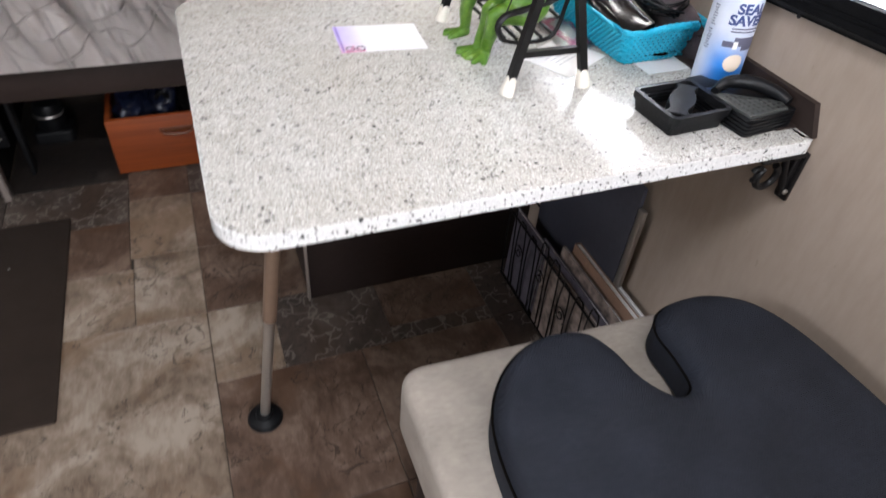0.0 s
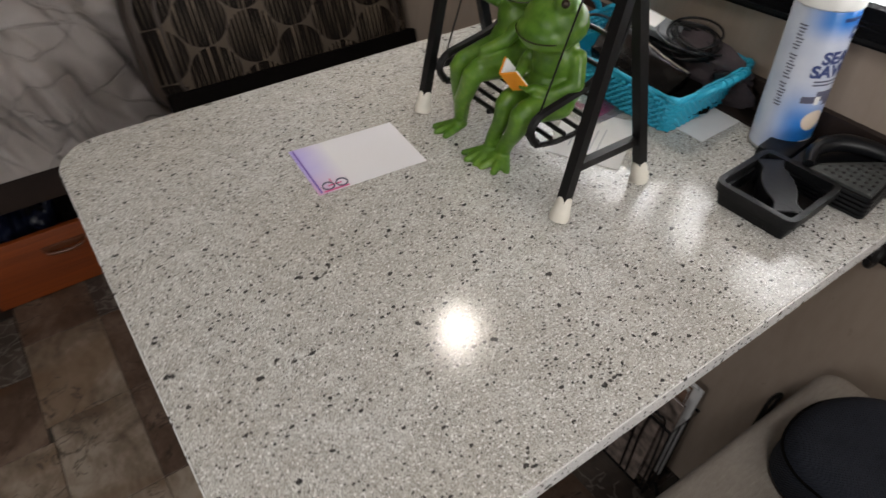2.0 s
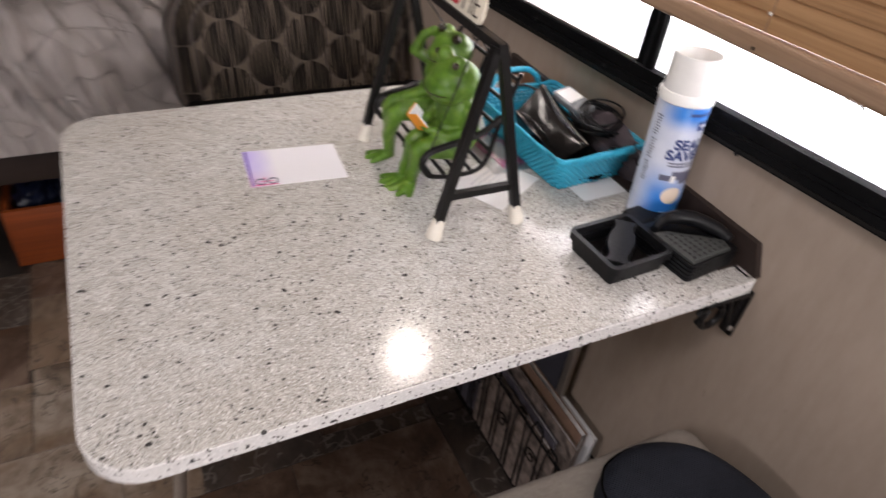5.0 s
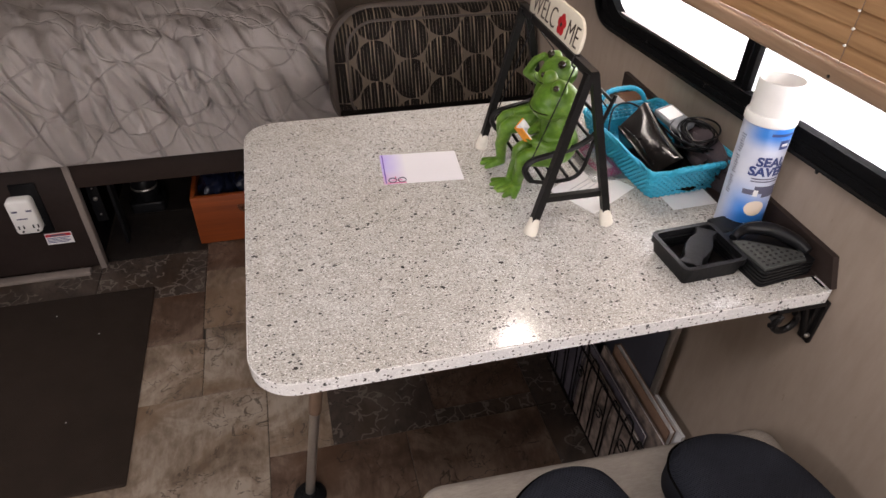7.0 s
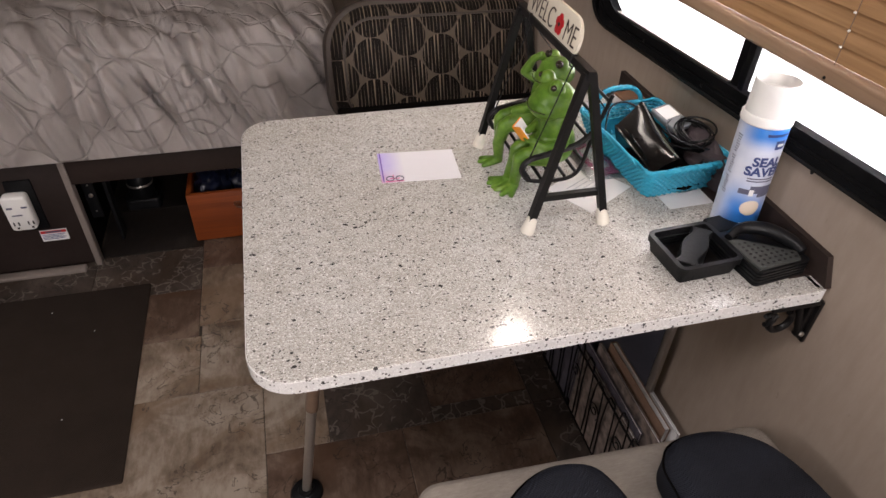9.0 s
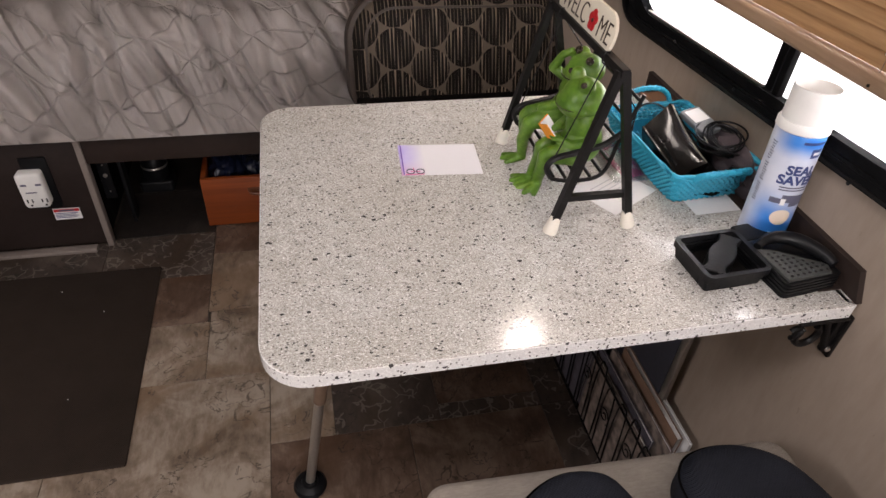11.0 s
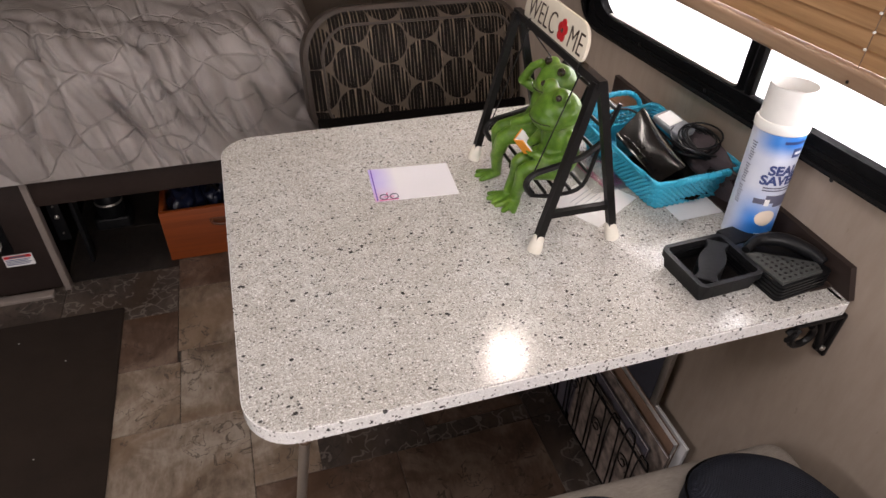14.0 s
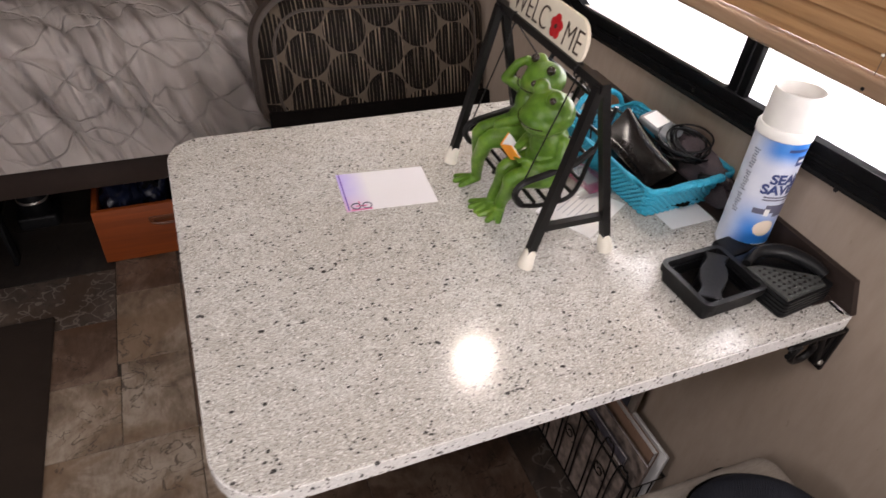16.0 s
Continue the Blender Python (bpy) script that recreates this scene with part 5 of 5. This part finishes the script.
vs = [[pk.verts.new((0.925 + 0.07 * i / 12, 1.385 + 0.12 * j / 16, Z0 + 0.0014 + (0.016 * math.sin(math.pi * i / 12) * math.sin(math.pi * j / 16) * (1 + 0.6 * noise.noise(Vector((i, j, 1)) * 0.6))))) for i in range(13)] for j in range(17)]
for a_, b_ in zip(vs, vs[1:]):
    for i in range(12):
        pk.faces.new((a_[i], a_[i + 1], b_[i + 1], b_[i]))
bmesh.ops.solidify(pk, geom=pk.faces[:], thickness=0.0005)
part("film", pk, CLEAR, bag)
part("print_panel", moved(rbox(-0.018, 0.018, -0.045, 0.045, 0, 0.004, 0.001), pose(0.957, 1.44, Z0 + 0.001, 0, 0, 8)), PINK, bag, "pink printed panel")
part("print_band", moved(rbox(-0.010, 0.010, -0.03, 0.03, 0, 0.0008), pose(0.957, 1.44, Z0 + 0.0054, 0, 0, 8)), PAPER, bag)
bk = thing("brown_book", (1.115, 1.575, TZ), "brown-covered book leaning beside the basket", "book")
part("cover", moved(rbox(-0.028, 0.028, -0.05, 0.05, 0, 0.030, 0.002), pose(1.108, 1.575, Z0, 0, 0, 4)), BROWN_BOOK, bk)
part("page_block", moved(rbox(-0.0285, 0.026, -0.0505, 0.047, 0.004, 0.026), pose(1.108, 1.575, Z0, 0, 0, 4)), PAPER, bk)

# ---- woven basket ----
bask = thing("woven_basket", (1.055, 1.41, TZ), "teal woven paper-cord basket with two loop handles", "basket")
BM = pose(1.044, 1.424, Z0, 0, 0, 4)
H0 = 0.052


def bask_outline(h):
    g = h / H0
    return rrect(-0.058 - 0.018 * g, 0.058 + 0.018 * g, -0.092 - 0.016 * g, 0.092 + 0.016 * g, 0.010, 3)


part("bottom", moved(slab(bask_outline(0), [(0.001, 0.0), (0, 0.004)]), BM), TEAL, bask)
wallm = []
for k in range(9):
    h = 0.004 + 0.0054 * k
    o = bask_outline(h)
    pts, n = [], len(o)
    dense = []
    for i in range(n):
        a_, b_ = Vector(o[i]), Vector(o[(i + 1) % n])
        q = max(1, int((b_ - a_).length / 0.0045))
        dense += [a_.lerp(b_, s / q) for s in range(q)]
    m_ = len(dense)
    for i, p in enumerate(dense):
        d = (dense[(i + 1) % m_] - dense[i - 1]).normalized()
        off = 0.0013 * (1 if (i + k) % 2 else -1)
        pts.append((p.x - d.y * off, p.y + d.x * off, h))
    part("weave_strand", moved(tube(pts, 0.0029, 6, True), BM), TEAL, bask)
part("lining", moved(ring(inset(bask_outline(0.02), 0.004), inset(bask_outline(0.02), 0.005), 0.003, 0.035, Matrix.Identity(4)), BM), TEAL, bask)
rim = [(*p, H0 + 0.001) for p in bask_outline(H0)]
for q in (0, 1):
    m_ = 120
    pr = []
    for i in range(m_):
        f = i / m_ * len(rim)
        a_, b_ = Vector(rim[int(f)]), Vector(rim[(int(f) + 1) % len(rim)])
        p = a_.lerp(b_, f - int(f))
        t_ = i * 0.9 + q * math.pi
        pr.append(p + Vector((0.0016 * math.cos(t_), 0.0016 * math.cos(t_), 0.002 * math.sin(t_))))
    part("rim_braid", moved(tube(pr, 0.0027, 6, True), BM), TEAL, bask)
for sy in (-1, 1):
    y = sy * 0.108
    hp = catmull([(-0.046, y, H0 - 0.004), (-0.040, y + sy * 0.004, H0 + 0.014), (-0.020, y + sy * 0.008, H0 + 0.026), (0.020, y + sy * 0.008, H0 + 0.026), (0.040, y + sy * 0.004, H0 + 0.014), (0.046, y, H0 - 0.004)], 7)
    if sy < 0:
        hp = [Vector((p.x, p.y - 0.3 * max(0, p.z - H0), H0 - 0.004 + (p.z - H0 + 0.004) * 0.55)) for p in hp]
    part("handle", moved(tube(hp, 0.0042, 8), BM), TEAL, bask, "braided loop handle")
    part("handle_wrap", moved(join(*[tube([p + Vector((0, 0.0046 * math.cos(a_), 0.0046 * math.sin(a_))) for a_ in [k * math.pi / 4 for k in range(8)]], 0.001, 4, True) for p in hp[2:-2:2]]), BM), TEAL, bask)

pouch = thing("leather_pouch", (1.02, 1.41, TZ + 0.02), "glossy black leather pouch standing open in the basket", "pouch")
# a folded wedge: foot, fold, long top edge that rises to a peak at its far end, and a slack back
FAR_END = [Vector(p) for p in ((1.012, 1.470, TZ + 0.008), (0.998, 1.466, TZ + 0.047), (1.046, 1.482, TZ + 0.081), (1.051, 1.481, TZ + 0.080), (1.048, 1.466, TZ + 0.010))]
NEAR_END = [Vector(p) for p in ((1.024, 1.362, TZ + 0.008), (1.014, 1.362, TZ + 0.020), (1.050, 1.355, TZ + 0.046), (1.056, 1.356, TZ + 0.045), (1.054, 1.362, TZ + 0.010))]


def pouch_side(f, k, g):
    """A point on the pouch: f from the near to the far end, g between the profile's corners k and k + 1."""
    a_ = NEAR_END[k].lerp(NEAR_END[(k + 1) % 5], g)
    b_ = FAR_END[k].lerp(FAR_END[(k + 1) % 5], g)
    p = a_.lerp(b_, f)
    slack = math.sin(math.pi * f)
    if k in (1, 2):
        p.z -= 0.006 * slack * (g if k == 1 else 1)
    if k == 1:
        p += Vector((-0.55, 0, 0.6)) * (0.006 * math.sin(math.pi * g) * slack + 0.0022 * noise.noise(Vector((f * 4, g * 2.5, 2))))
    if k == 3:
        p.x += 0.006 * math.sin(math.pi * g) * slack
    return p


pm = bmesh.new()
gr = [[pm.verts.new(pouch_side(i / 20, k, j / 6)) for k in range(5) for j in range(6)] for i in range(21)]
for p, q in zip(gr, gr[1:]):
    for i in range(30):
        pm.faces.new((p[i], q[i], q[(i + 1) % 30], p[(i + 1) % 30]))
pm.faces.new(gr[0]), pm.faces.new(gr[-1][::-1])
bmesh.ops.recalc_face_normals(pm, faces=pm.faces)
part("shell", pm, LEATHER, pouch)
part("flap", join(tube([pouch_side(i / 20, 1, 0.06) + Vector((-0.001, 0, 0.0005)) for i in range(21)], 0.0021, 8), tube([pouch_side(0.12 + 0.8 * i / 20, 1, 0.16 + 0.10 * math.sin(math.pi * i / 20)) for i in range(21)], 0.0013, 8)), LEATHER, pouch, "folded leather flap")
part("zip", tube([pouch_side(0.02 + 0.96 * i / 20, 2, 0.5) + Vector((0, 0, 0.0006)) for i in range(21)], 0.0013, 6), STEEL, pouch, "pale zip edge")
unit = thing("card_reader", (1.075, 1.43, TZ + 0.045), "small grey device with a white label in the basket", "device")
UM = pose(1.080, 1.440, Z0 + 0.064, 10, -6, 14)
part("body", moved(slab(rrect(-0.019, 0.019, -0.030, 0.030, 0.006), round_levels(0, 0.010, 0.003)), UM), plain("grey_device", (0.16, 0.17, 0.18), 0.4), unit)
part("label_panel", moved(rbox(-0.014, 0.014, -0.004, 0.024, 0.0101, 0.0107), UM), PAPER, unit, "white label")
cp, n = [], 270
for k in range(n):
    a_ = k * 0.30
    rr = 0.024 + 0.022 * noise.noise(Vector((k * 0.06, 0, 0)))
    cp.append((1.093 + rr * math.cos(a_) * (1 + 0.2 * math.sin(k * 0.11)), 1.392 + (rr + 0.008) * math.sin(a_), Z0 + 0.060 + 0.020 * noise.noise(Vector((k * 0.045, 4, 0))) + 0.012 * math.sin(a_ * 0.5 + 1)))
cab_ = thing("charging_cable", (1.09, 1.395, TZ + 0.04), "tangled coil of thin black cable in the basket", "cable")
part("coil", tube(catmull(cp, 2), 0.0015, 6), BLACK_PLASTIC, cab_)
part("plug", moved(slab(rrect(-0.006, 0.006, -0.009, 0.009, 0.003), round_levels(0, 0.022, 0.003)), pose(1.088, 1.345, Z0 + 0.034, 70, 10, 20)), BLACK_PLASTIC, cab_)
part("plug_tip", moved(lathe([(0.0035, 0), (0.0035, 0.008), (0.002, 0.009)], 12), pose(1.090, 1.330, Z0 + 0.042, 80, 0, 10)), STEEL, cab_, "bright plug tip")
part("tail", tube(catmull([(1.07, 1.40, Z0 + 0.05), (1.05, 1.47, Z0 + 0.066), (1.03, 1.50, Z0 + 0.072), (1.00, 1.495, Z0 + 0.066), (0.985, 1.47, Z0 + 0.03)], 6), 0.0017, 6), BLACK_PLASTIC, cab_)
crumple((1.108, 1.385, TZ + 0.032), (0.024, 0.080, 0.034), 0.9, 3, FELT, "felt_cloth", "dark mauve felt cloth bunched in the basket", "cloth")
crumple((1.055, 1.40, TZ + 0.014), (0.05, 0.08, 0.012), 0.9, 13, BLACK_CLOTH, "cloth_lining", "black cloth under the things in the basket", "cloth")

# ---- garden swing ornament ----
swing = thing("toy_swing", (0.855, 1.405, TZ), "black metal toy porch swing with a wire bench and rubber feet", "ornament")
AP = 0.964
for y in (1.284, 1.527):
    for sx, x in ((-1, 0.799), (1, 0.910)):
        top = Vector((0.8585 + 0.003 * sx, y + 0.018, TZ + AP - 0.74))
        ft = Vector((x, y, TZ + 0.014))
        lg = part("leg", tube([ft, top], 0.0074, 4), BLACK, swing, "", False)
        d = (top - ft).normalized()
        f0 = Vector((x, y, TZ + 0.0004)) - Vector((d.x, d.y, 0)) * 0.012
        part("rubber_foot", tube([f0, f0 + d * 0.004, f0 + d * 0.023, f0 + d * 0.0255], [0.0098, 0.0102, 0.0074, 0.0060], 16), CREAM, lg, "white rubber foot")
    part("cross_bar", tube([(0.8165, y + 0.006, 0.792), (0.898, y + 0.006, 0.792)], 0.0060, 4), BLACK, swing, "", False)
part("top_bar", tube([(0.8585, 1.294, AP), (0.8585, 1.553, AP)], 0.0074, 4), BLACK, swing, "", False)
seat = swing
SY0, SY1, SD = 1.344, 1.500, -0.025
for k in range(5):
    x = 0.815 + 0.0185 * k
    part("seat_rail", tube([(x, SY0, 0.815 + SD - 0.004 * math.sin(math.pi * k / 4)), (x, SY1, 0.815 + SD - 0.004 * math.sin(math.pi * k / 4))], 0.0026, 6), BLACK, seat)
for k in range(4):
    part("back_rail", tube([(0.893 + 0.008 * k, SY0, 0.838 + SD + 0.030 * k), (0.893 + 0.008 * k, SY1, 0.838 + SD + 0.030 * k)], 0.0026, 6), BLACK, seat)
for y in (SY0, (SY0 + SY1) / 2, SY1):
    part("seat_side", tube(catmull([(0.812, y, 0.812 + SD), (0.848, y, 0.806 + SD), (0.889, y, 0.815 + SD), (0.903, y, 0.87 + SD), (0.922, y, 0.935 + SD)], 5), 0.0030, 6), BLACK, seat)
for y in (SY0, SY1):
    part("arm_loop", tube(catmull([(0.812, y, 0.813 + SD), (0.803, y, 0.830 + SD), (0.812, y, 0.845 + SD), (0.845, y, 0.853 + SD), (0.880, y, 0.862 + SD), (0.905, y, 0.880 + SD)], 6), 0.0030, 6, flat=1.6), BLACK, seat)
    part("cord", tube([(0.812, y, 0.849 + SD), (0.856, y, AP - 0.006)], 0.0010, 5), BLACK, seat)
    part("cord", tube([(0.915, y, 0.915 + SD), (0.858, y, AP - 0.006)], 0.0010, 5), BLACK, seat)
    part("hook", tube([(0.8555 + 0.006 * math.cos(q * math.pi / 5), y, AP - 0.001 + 0.008 * math.sin(q * math.pi / 5)) for q in range(10)], 0.0011, 5, True), BLACK, seat)

# welcome board: reads from its far end to its near end
board = thing("welcome_sign", (0.858, 1.435, 0.985), "cream painted board lettered in brown with a red flower", "sign")
SM = Matrix(((0, 0.18, -0.984, 0.859), (-1, 0, 0, 1.437), (0, 0.984, 0.18, 0.990), (0, 0, 0, 1)))
so_ = rrect(-0.090, 0.090, -0.0235, 0.0275, [0.02, 0.02, 0.027, 0.027], 8)
part("plank", moved(slab(so_, [(0.0015, -0.004), (0, -0.003), (0, 0.001), (0.0015, 0.002)]), SM), SIGN, board)
part("lettering", moved(lettering("WELC", 0.040, 0.0003, -0.0006), SM @ pose(-0.034, 0.001, 0.0026) @ Matrix.Diagonal((0.78, 1, 1, 1))), DARK_WOOD, board, "dark brown letters", False)
part("lettering", moved(lettering("ME", 0.040, 0.0003, -0.0006), SM @ pose(0.064, 0.001, 0.0026) @ Matrix.Diagonal((0.78, 1, 1, 1))), DARK_WOOD, board, "dark brown letters", False)
petals = []
for k in range(5):
    a_ = k * 2 * math.pi / 5 + 0.3
    petals.append(moved(lathe([(0.0062, 0.0), (0.0062, 0.0006), (0.003, 0.0012)], 12), SM @ pose(0.0265 + 0.0068 * math.cos(a_), 0.0068 * math.sin(a_) * 1.25 + 0.002, 0.002)))
part("flower", join(*petals), RED, board, "red painted flower")
part("flower_heart", moved(lathe([(0.003, 0.003), (0.0025, 0.0036)], 10), SM @ pose(0.0265, 0.002, 0)), DARK_WOOD, board)


nudge(-0.011, 0, -0.006, board)
nudge(-0.013, 0, 0, swing)


# ---- two frog figurines, each one plain form ----
def limb(bm, pts, radii, step=0.0035):
    pts = [Vector(p) for p in pts]
    for (a_, ra), (b_, rb) in zip(zip(pts, radii), list(zip(pts, radii))[1:]):
        n_ = max(1, int((b_ - a_).length / step))
        for i in range(n_ + 1):
            f = i / n_
            bmesh.ops.create_icosphere(bm, subdivisions=2, radius=ra + (rb - ra) * f, matrix=Matrix.Translation(a_.lerp(b_, f)))


def blob(bm, c, r, m=None):
    bmesh.ops.create_icosphere(bm, subdivisions=3, radius=1, matrix=Matrix.Translation(c) @ (m or Matrix.Identity(4)) @ Matrix.Diagonal((*r, 1)))


def figurine(forms, eyes, mouth, label, head, sink):
    bm = bmesh.new()
    forms(bm)
    me = bpy.data.meshes.new("raw")
    bm.to_mesh(me)
    bm.free()
    raw = bpy.data.objects.new("raw", me)
    scene.collection.objects.link(raw)
    r = raw.modifiers.new("r", "REMESH")
    r.mode, r.voxel_size = "VOXEL", 0.0017
    s = raw.modifiers.new("s", "SMOOTH")
    s.factor, s.iterations = 0.5, 5
    done = bpy.data.meshes.new_from_object(raw.evaluated_get(bpy.context.evaluated_depsgraph_get()))
    bm = bmesh.new()
    bm.from_mesh(done)
    bpy.data.objects.remove(raw)
    for c, rad in eyes:
        g = bmesh.ops.create_icosphere(bm, subdivisions=2, radius=rad, matrix=Matrix.Translation(c))
        for f in {f for v in g["verts"] for f in v.link_faces}:
            f.material_index = 1
    arc = [Vector(mouth) + Vector((-0.0222 * math.cos(a_), 0.0298 * math.sin(a_), 0.0035 * math.sin(a_) ** 2)) * head for a_ in [radians(-60 + 10 * k) for k in range(13)]]
    line = tube(arc, 0.0006, 5)
    n0 = len(bm.faces)
    tmp = bpy.data.meshes.new("tmp")
    line.to_mesh(tmp)
    line.free()
    bm.from_mesh(tmp)
    bpy.data.meshes.remove(tmp)
    bm.faces.ensure_lookup_table()
    for f in bm.faces[n0:]:
        f.material_index = 1
    # the seat hangs low: everything above the shins sinks with it, the feet stay on the table
    for v in bm.verts:
        k = max(0.0, min(1.0, (v.co.z - 0.752) / 0.075))
        k = k * k * (3 - 2 * k)
        v.co += Vector((0.006, 0, -0.004)) + Vector((-0.006 + 0.005 * max(0.0, min(1.0, (v.co.z - 0.85) / 0.08)), 0.018 + 0.010 * (1 - k) * (head > 1), -sink * k))
    return solo("frog_figurine", bm, [FROG, EYE], label, "figurine", "frogs on the swing")


def frog_front(bm):
    y = 1.362
    blob(bm, (0.851, y, 0.848), (0.030, 0.029, 0.034))
    blob(bm, (0.846, y, 0.878), (0.024, 0.024, 0.028))
    blob(bm, (0.838, y + 0.002, 0.917), (0.030, 0.0345, 0.025))
    blob(bm, (0.826, y + 0.002, 0.908), (0.0235, 0.0325, 0.018))
    for dy in (-0.017, 0.017):
        blob(bm, (0.830, y + 0.002 + dy, 0.941), (0.0108, 0.0108, 0.0112))
    limb(bm, [(0.838, y - 0.020, 0.840), (0.803, y - 0.015, 0.838), (0.795, y - 0.014, 0.834)], [0.0185, 0.0135, 0.0115])
    limb(bm, [(0.795, y - 0.014, 0.834), (0.797, y - 0.006, 0.795), (0.800, y + 0.002, 0.758)], [0.0120, 0.0105, 0.0085])
    limb(bm, [(0.838, y + 0.018, 0.840), (0.805, y + 0.017, 0.836), (0.800, y + 0.016, 0.832)], [0.0160, 0.0110, 0.010])
    limb(bm, [(0.800, y + 0.016, 0.832), (0.798, y + 0.017, 0.80), (0.796, y + 0.019, 0.757)], [0.0110, 0.0095, 0.0080])
    for dx, dy in ((-0.024, -0.006), (-0.027, 0.003), (-0.022, 0.012)):
        limb(bm, [(0.797, y + 0.019, 0.7515), (0.797 + dx * 1.1, y + 0.020 + dy * 1.3, 0.7452)], [0.0070, 0.0044])
    for dx, dy in ((-0.022, -0.010), (-0.026, 0.0), (-0.024, 0.010), (-0.010, -0.014)):
        limb(bm, [(0.801, y + 0.002, 0.7515), (0.801 + dx * 1.1, y + 0.004 + dy * 1.5, 0.7452)], [0.0074, 0.0044])
    limb(bm, [(0.851, y - 0.024, 0.886), (0.848, y - 0.032, 0.862), (0.826, y - 0.022, 0.853), (0.812, y - 0.010, 0.858)], [0.0092, 0.0082, 0.0066, 0.0060])
    limb(bm, [(0.846, y + 0.022, 0.886), (0.832, y + 0.028, 0.866), (0.814, y + 0.016, 0.862)], [0.0088, 0.0074, 0.0060])
    for q in (-0.004, 0.001, 0.006):
        limb(bm, [(0.812, y - 0.010, 0.858), (0.803, y - 0.006 + q, 0.859)], [0.0038, 0.0028])


def frog_back(bm):
    y = 1.440
    blob(bm, (0.862, y, 0.850), (0.031, 0.029, 0.034))
    blob(bm, (0.862, y, 0.882), (0.024, 0.024, 0.028))
    blob(bm, (0.868, y - 0.006, 0.917), (0.027, 0.030, 0.021))
    blob(bm, (0.857, y - 0.007, 0.911), (0.020, 0.026, 0.015))
    for dy in (-0.021, 0.014):
        blob(bm, (0.867, y + dy - 0.002, 0.934), (0.0095, 0.0095, 0.0095))
    limb(bm, [(0.845, y - 0.016, 0.842), (0.806, y - 0.010, 0.840), (0.797, y - 0.008, 0.834)], [0.0185, 0.0135, 0.0115])
    limb(bm, [(0.797, y - 0.008, 0.834), (0.795, y + 0.004, 0.795), (0.800, y + 0.012, 0.758)], [0.0118, 0.0102, 0.0082])
    limb(bm, [(0.845, y + 0.018, 0.842), (0.806, y + 0.020, 0.838), (0.800, y + 0.020, 0.832)], [0.016, 0.011, 0.010])
    limb(bm, [(0.800, y + 0.020, 0.832), (0.802, y + 0.022, 0.80), (0.806, y + 0.023, 0.768)], [0.0105, 0.0085, 0.007])
    for dx, dy in ((-0.024, -0.004), (-0.027, 0.006), (-0.022, 0.014)):
        limb(bm, [(0.801, y + 0.012, 0.7515), (0.801 + dx * 1.1, y + 0.012 + dy * 1.3, 0.7452)], [0.0074, 0.0044])
    limb(bm, [(0.858, y + 0.022, 0.890), (0.838, y + 0.040, 0.900), (0.842, y + 0.026, 0.925), (0.850, y + 0.016, 0.935)], [0.0088, 0.0076, 0.0064, 0.0056])
    limb(bm, [(0.858, y - 0.020, 0.888), (0.834, y - 0.016, 0.868), (0.812, y - 0.006, 0.858)], [0.0088, 0.0074, 0.0060])


figurine(frog_front, [((0.8220, 1.340, 0.9440), 0.0043), ((0.8220, 1.386, 0.9440), 0.0043)], (0.8265, 1.364, 0.906), "glossy green ceramic frog sitting on the swing with a book", 1.12, 0.020)
figurine(frog_back, [((0.8590, 1.411, 0.938), 0.0060), ((0.8590, 1.4515, 0.938), 0.0060)], (0.856, 1.433, 0.908), "glossy green ceramic frog leaning with a raised arm", 1.0, 0.013)
tb = thing("toy_book", (0.794, 1.390, 0.838), "tiny open book with an orange cover held by the frog", "book")
for s_, rz_ in ((1, 32), (-1, -32)):
    HB = pose(0.797, 1.394, 0.836, 0, 0, 70) @ pose(0, 0, 0, 52, 0, 0) @ pose(0, 0, 0, 0, -s_ * 40, 0)
    part("cover", moved(rbox(min(0, s_ * 0.021), max(0, s_ * 0.021), -0.013, 0.013, -0.0012, 0.0, 0.0), HB), ORANGE, tb, "orange cover")
    part("page_block", moved(rbox(min(0, s_ * 0.020), max(0, s_ * 0.020), -0.012, 0.012, 0.0002, 0.0026, 0.0006), HB), PAPER, tb, "white pages")
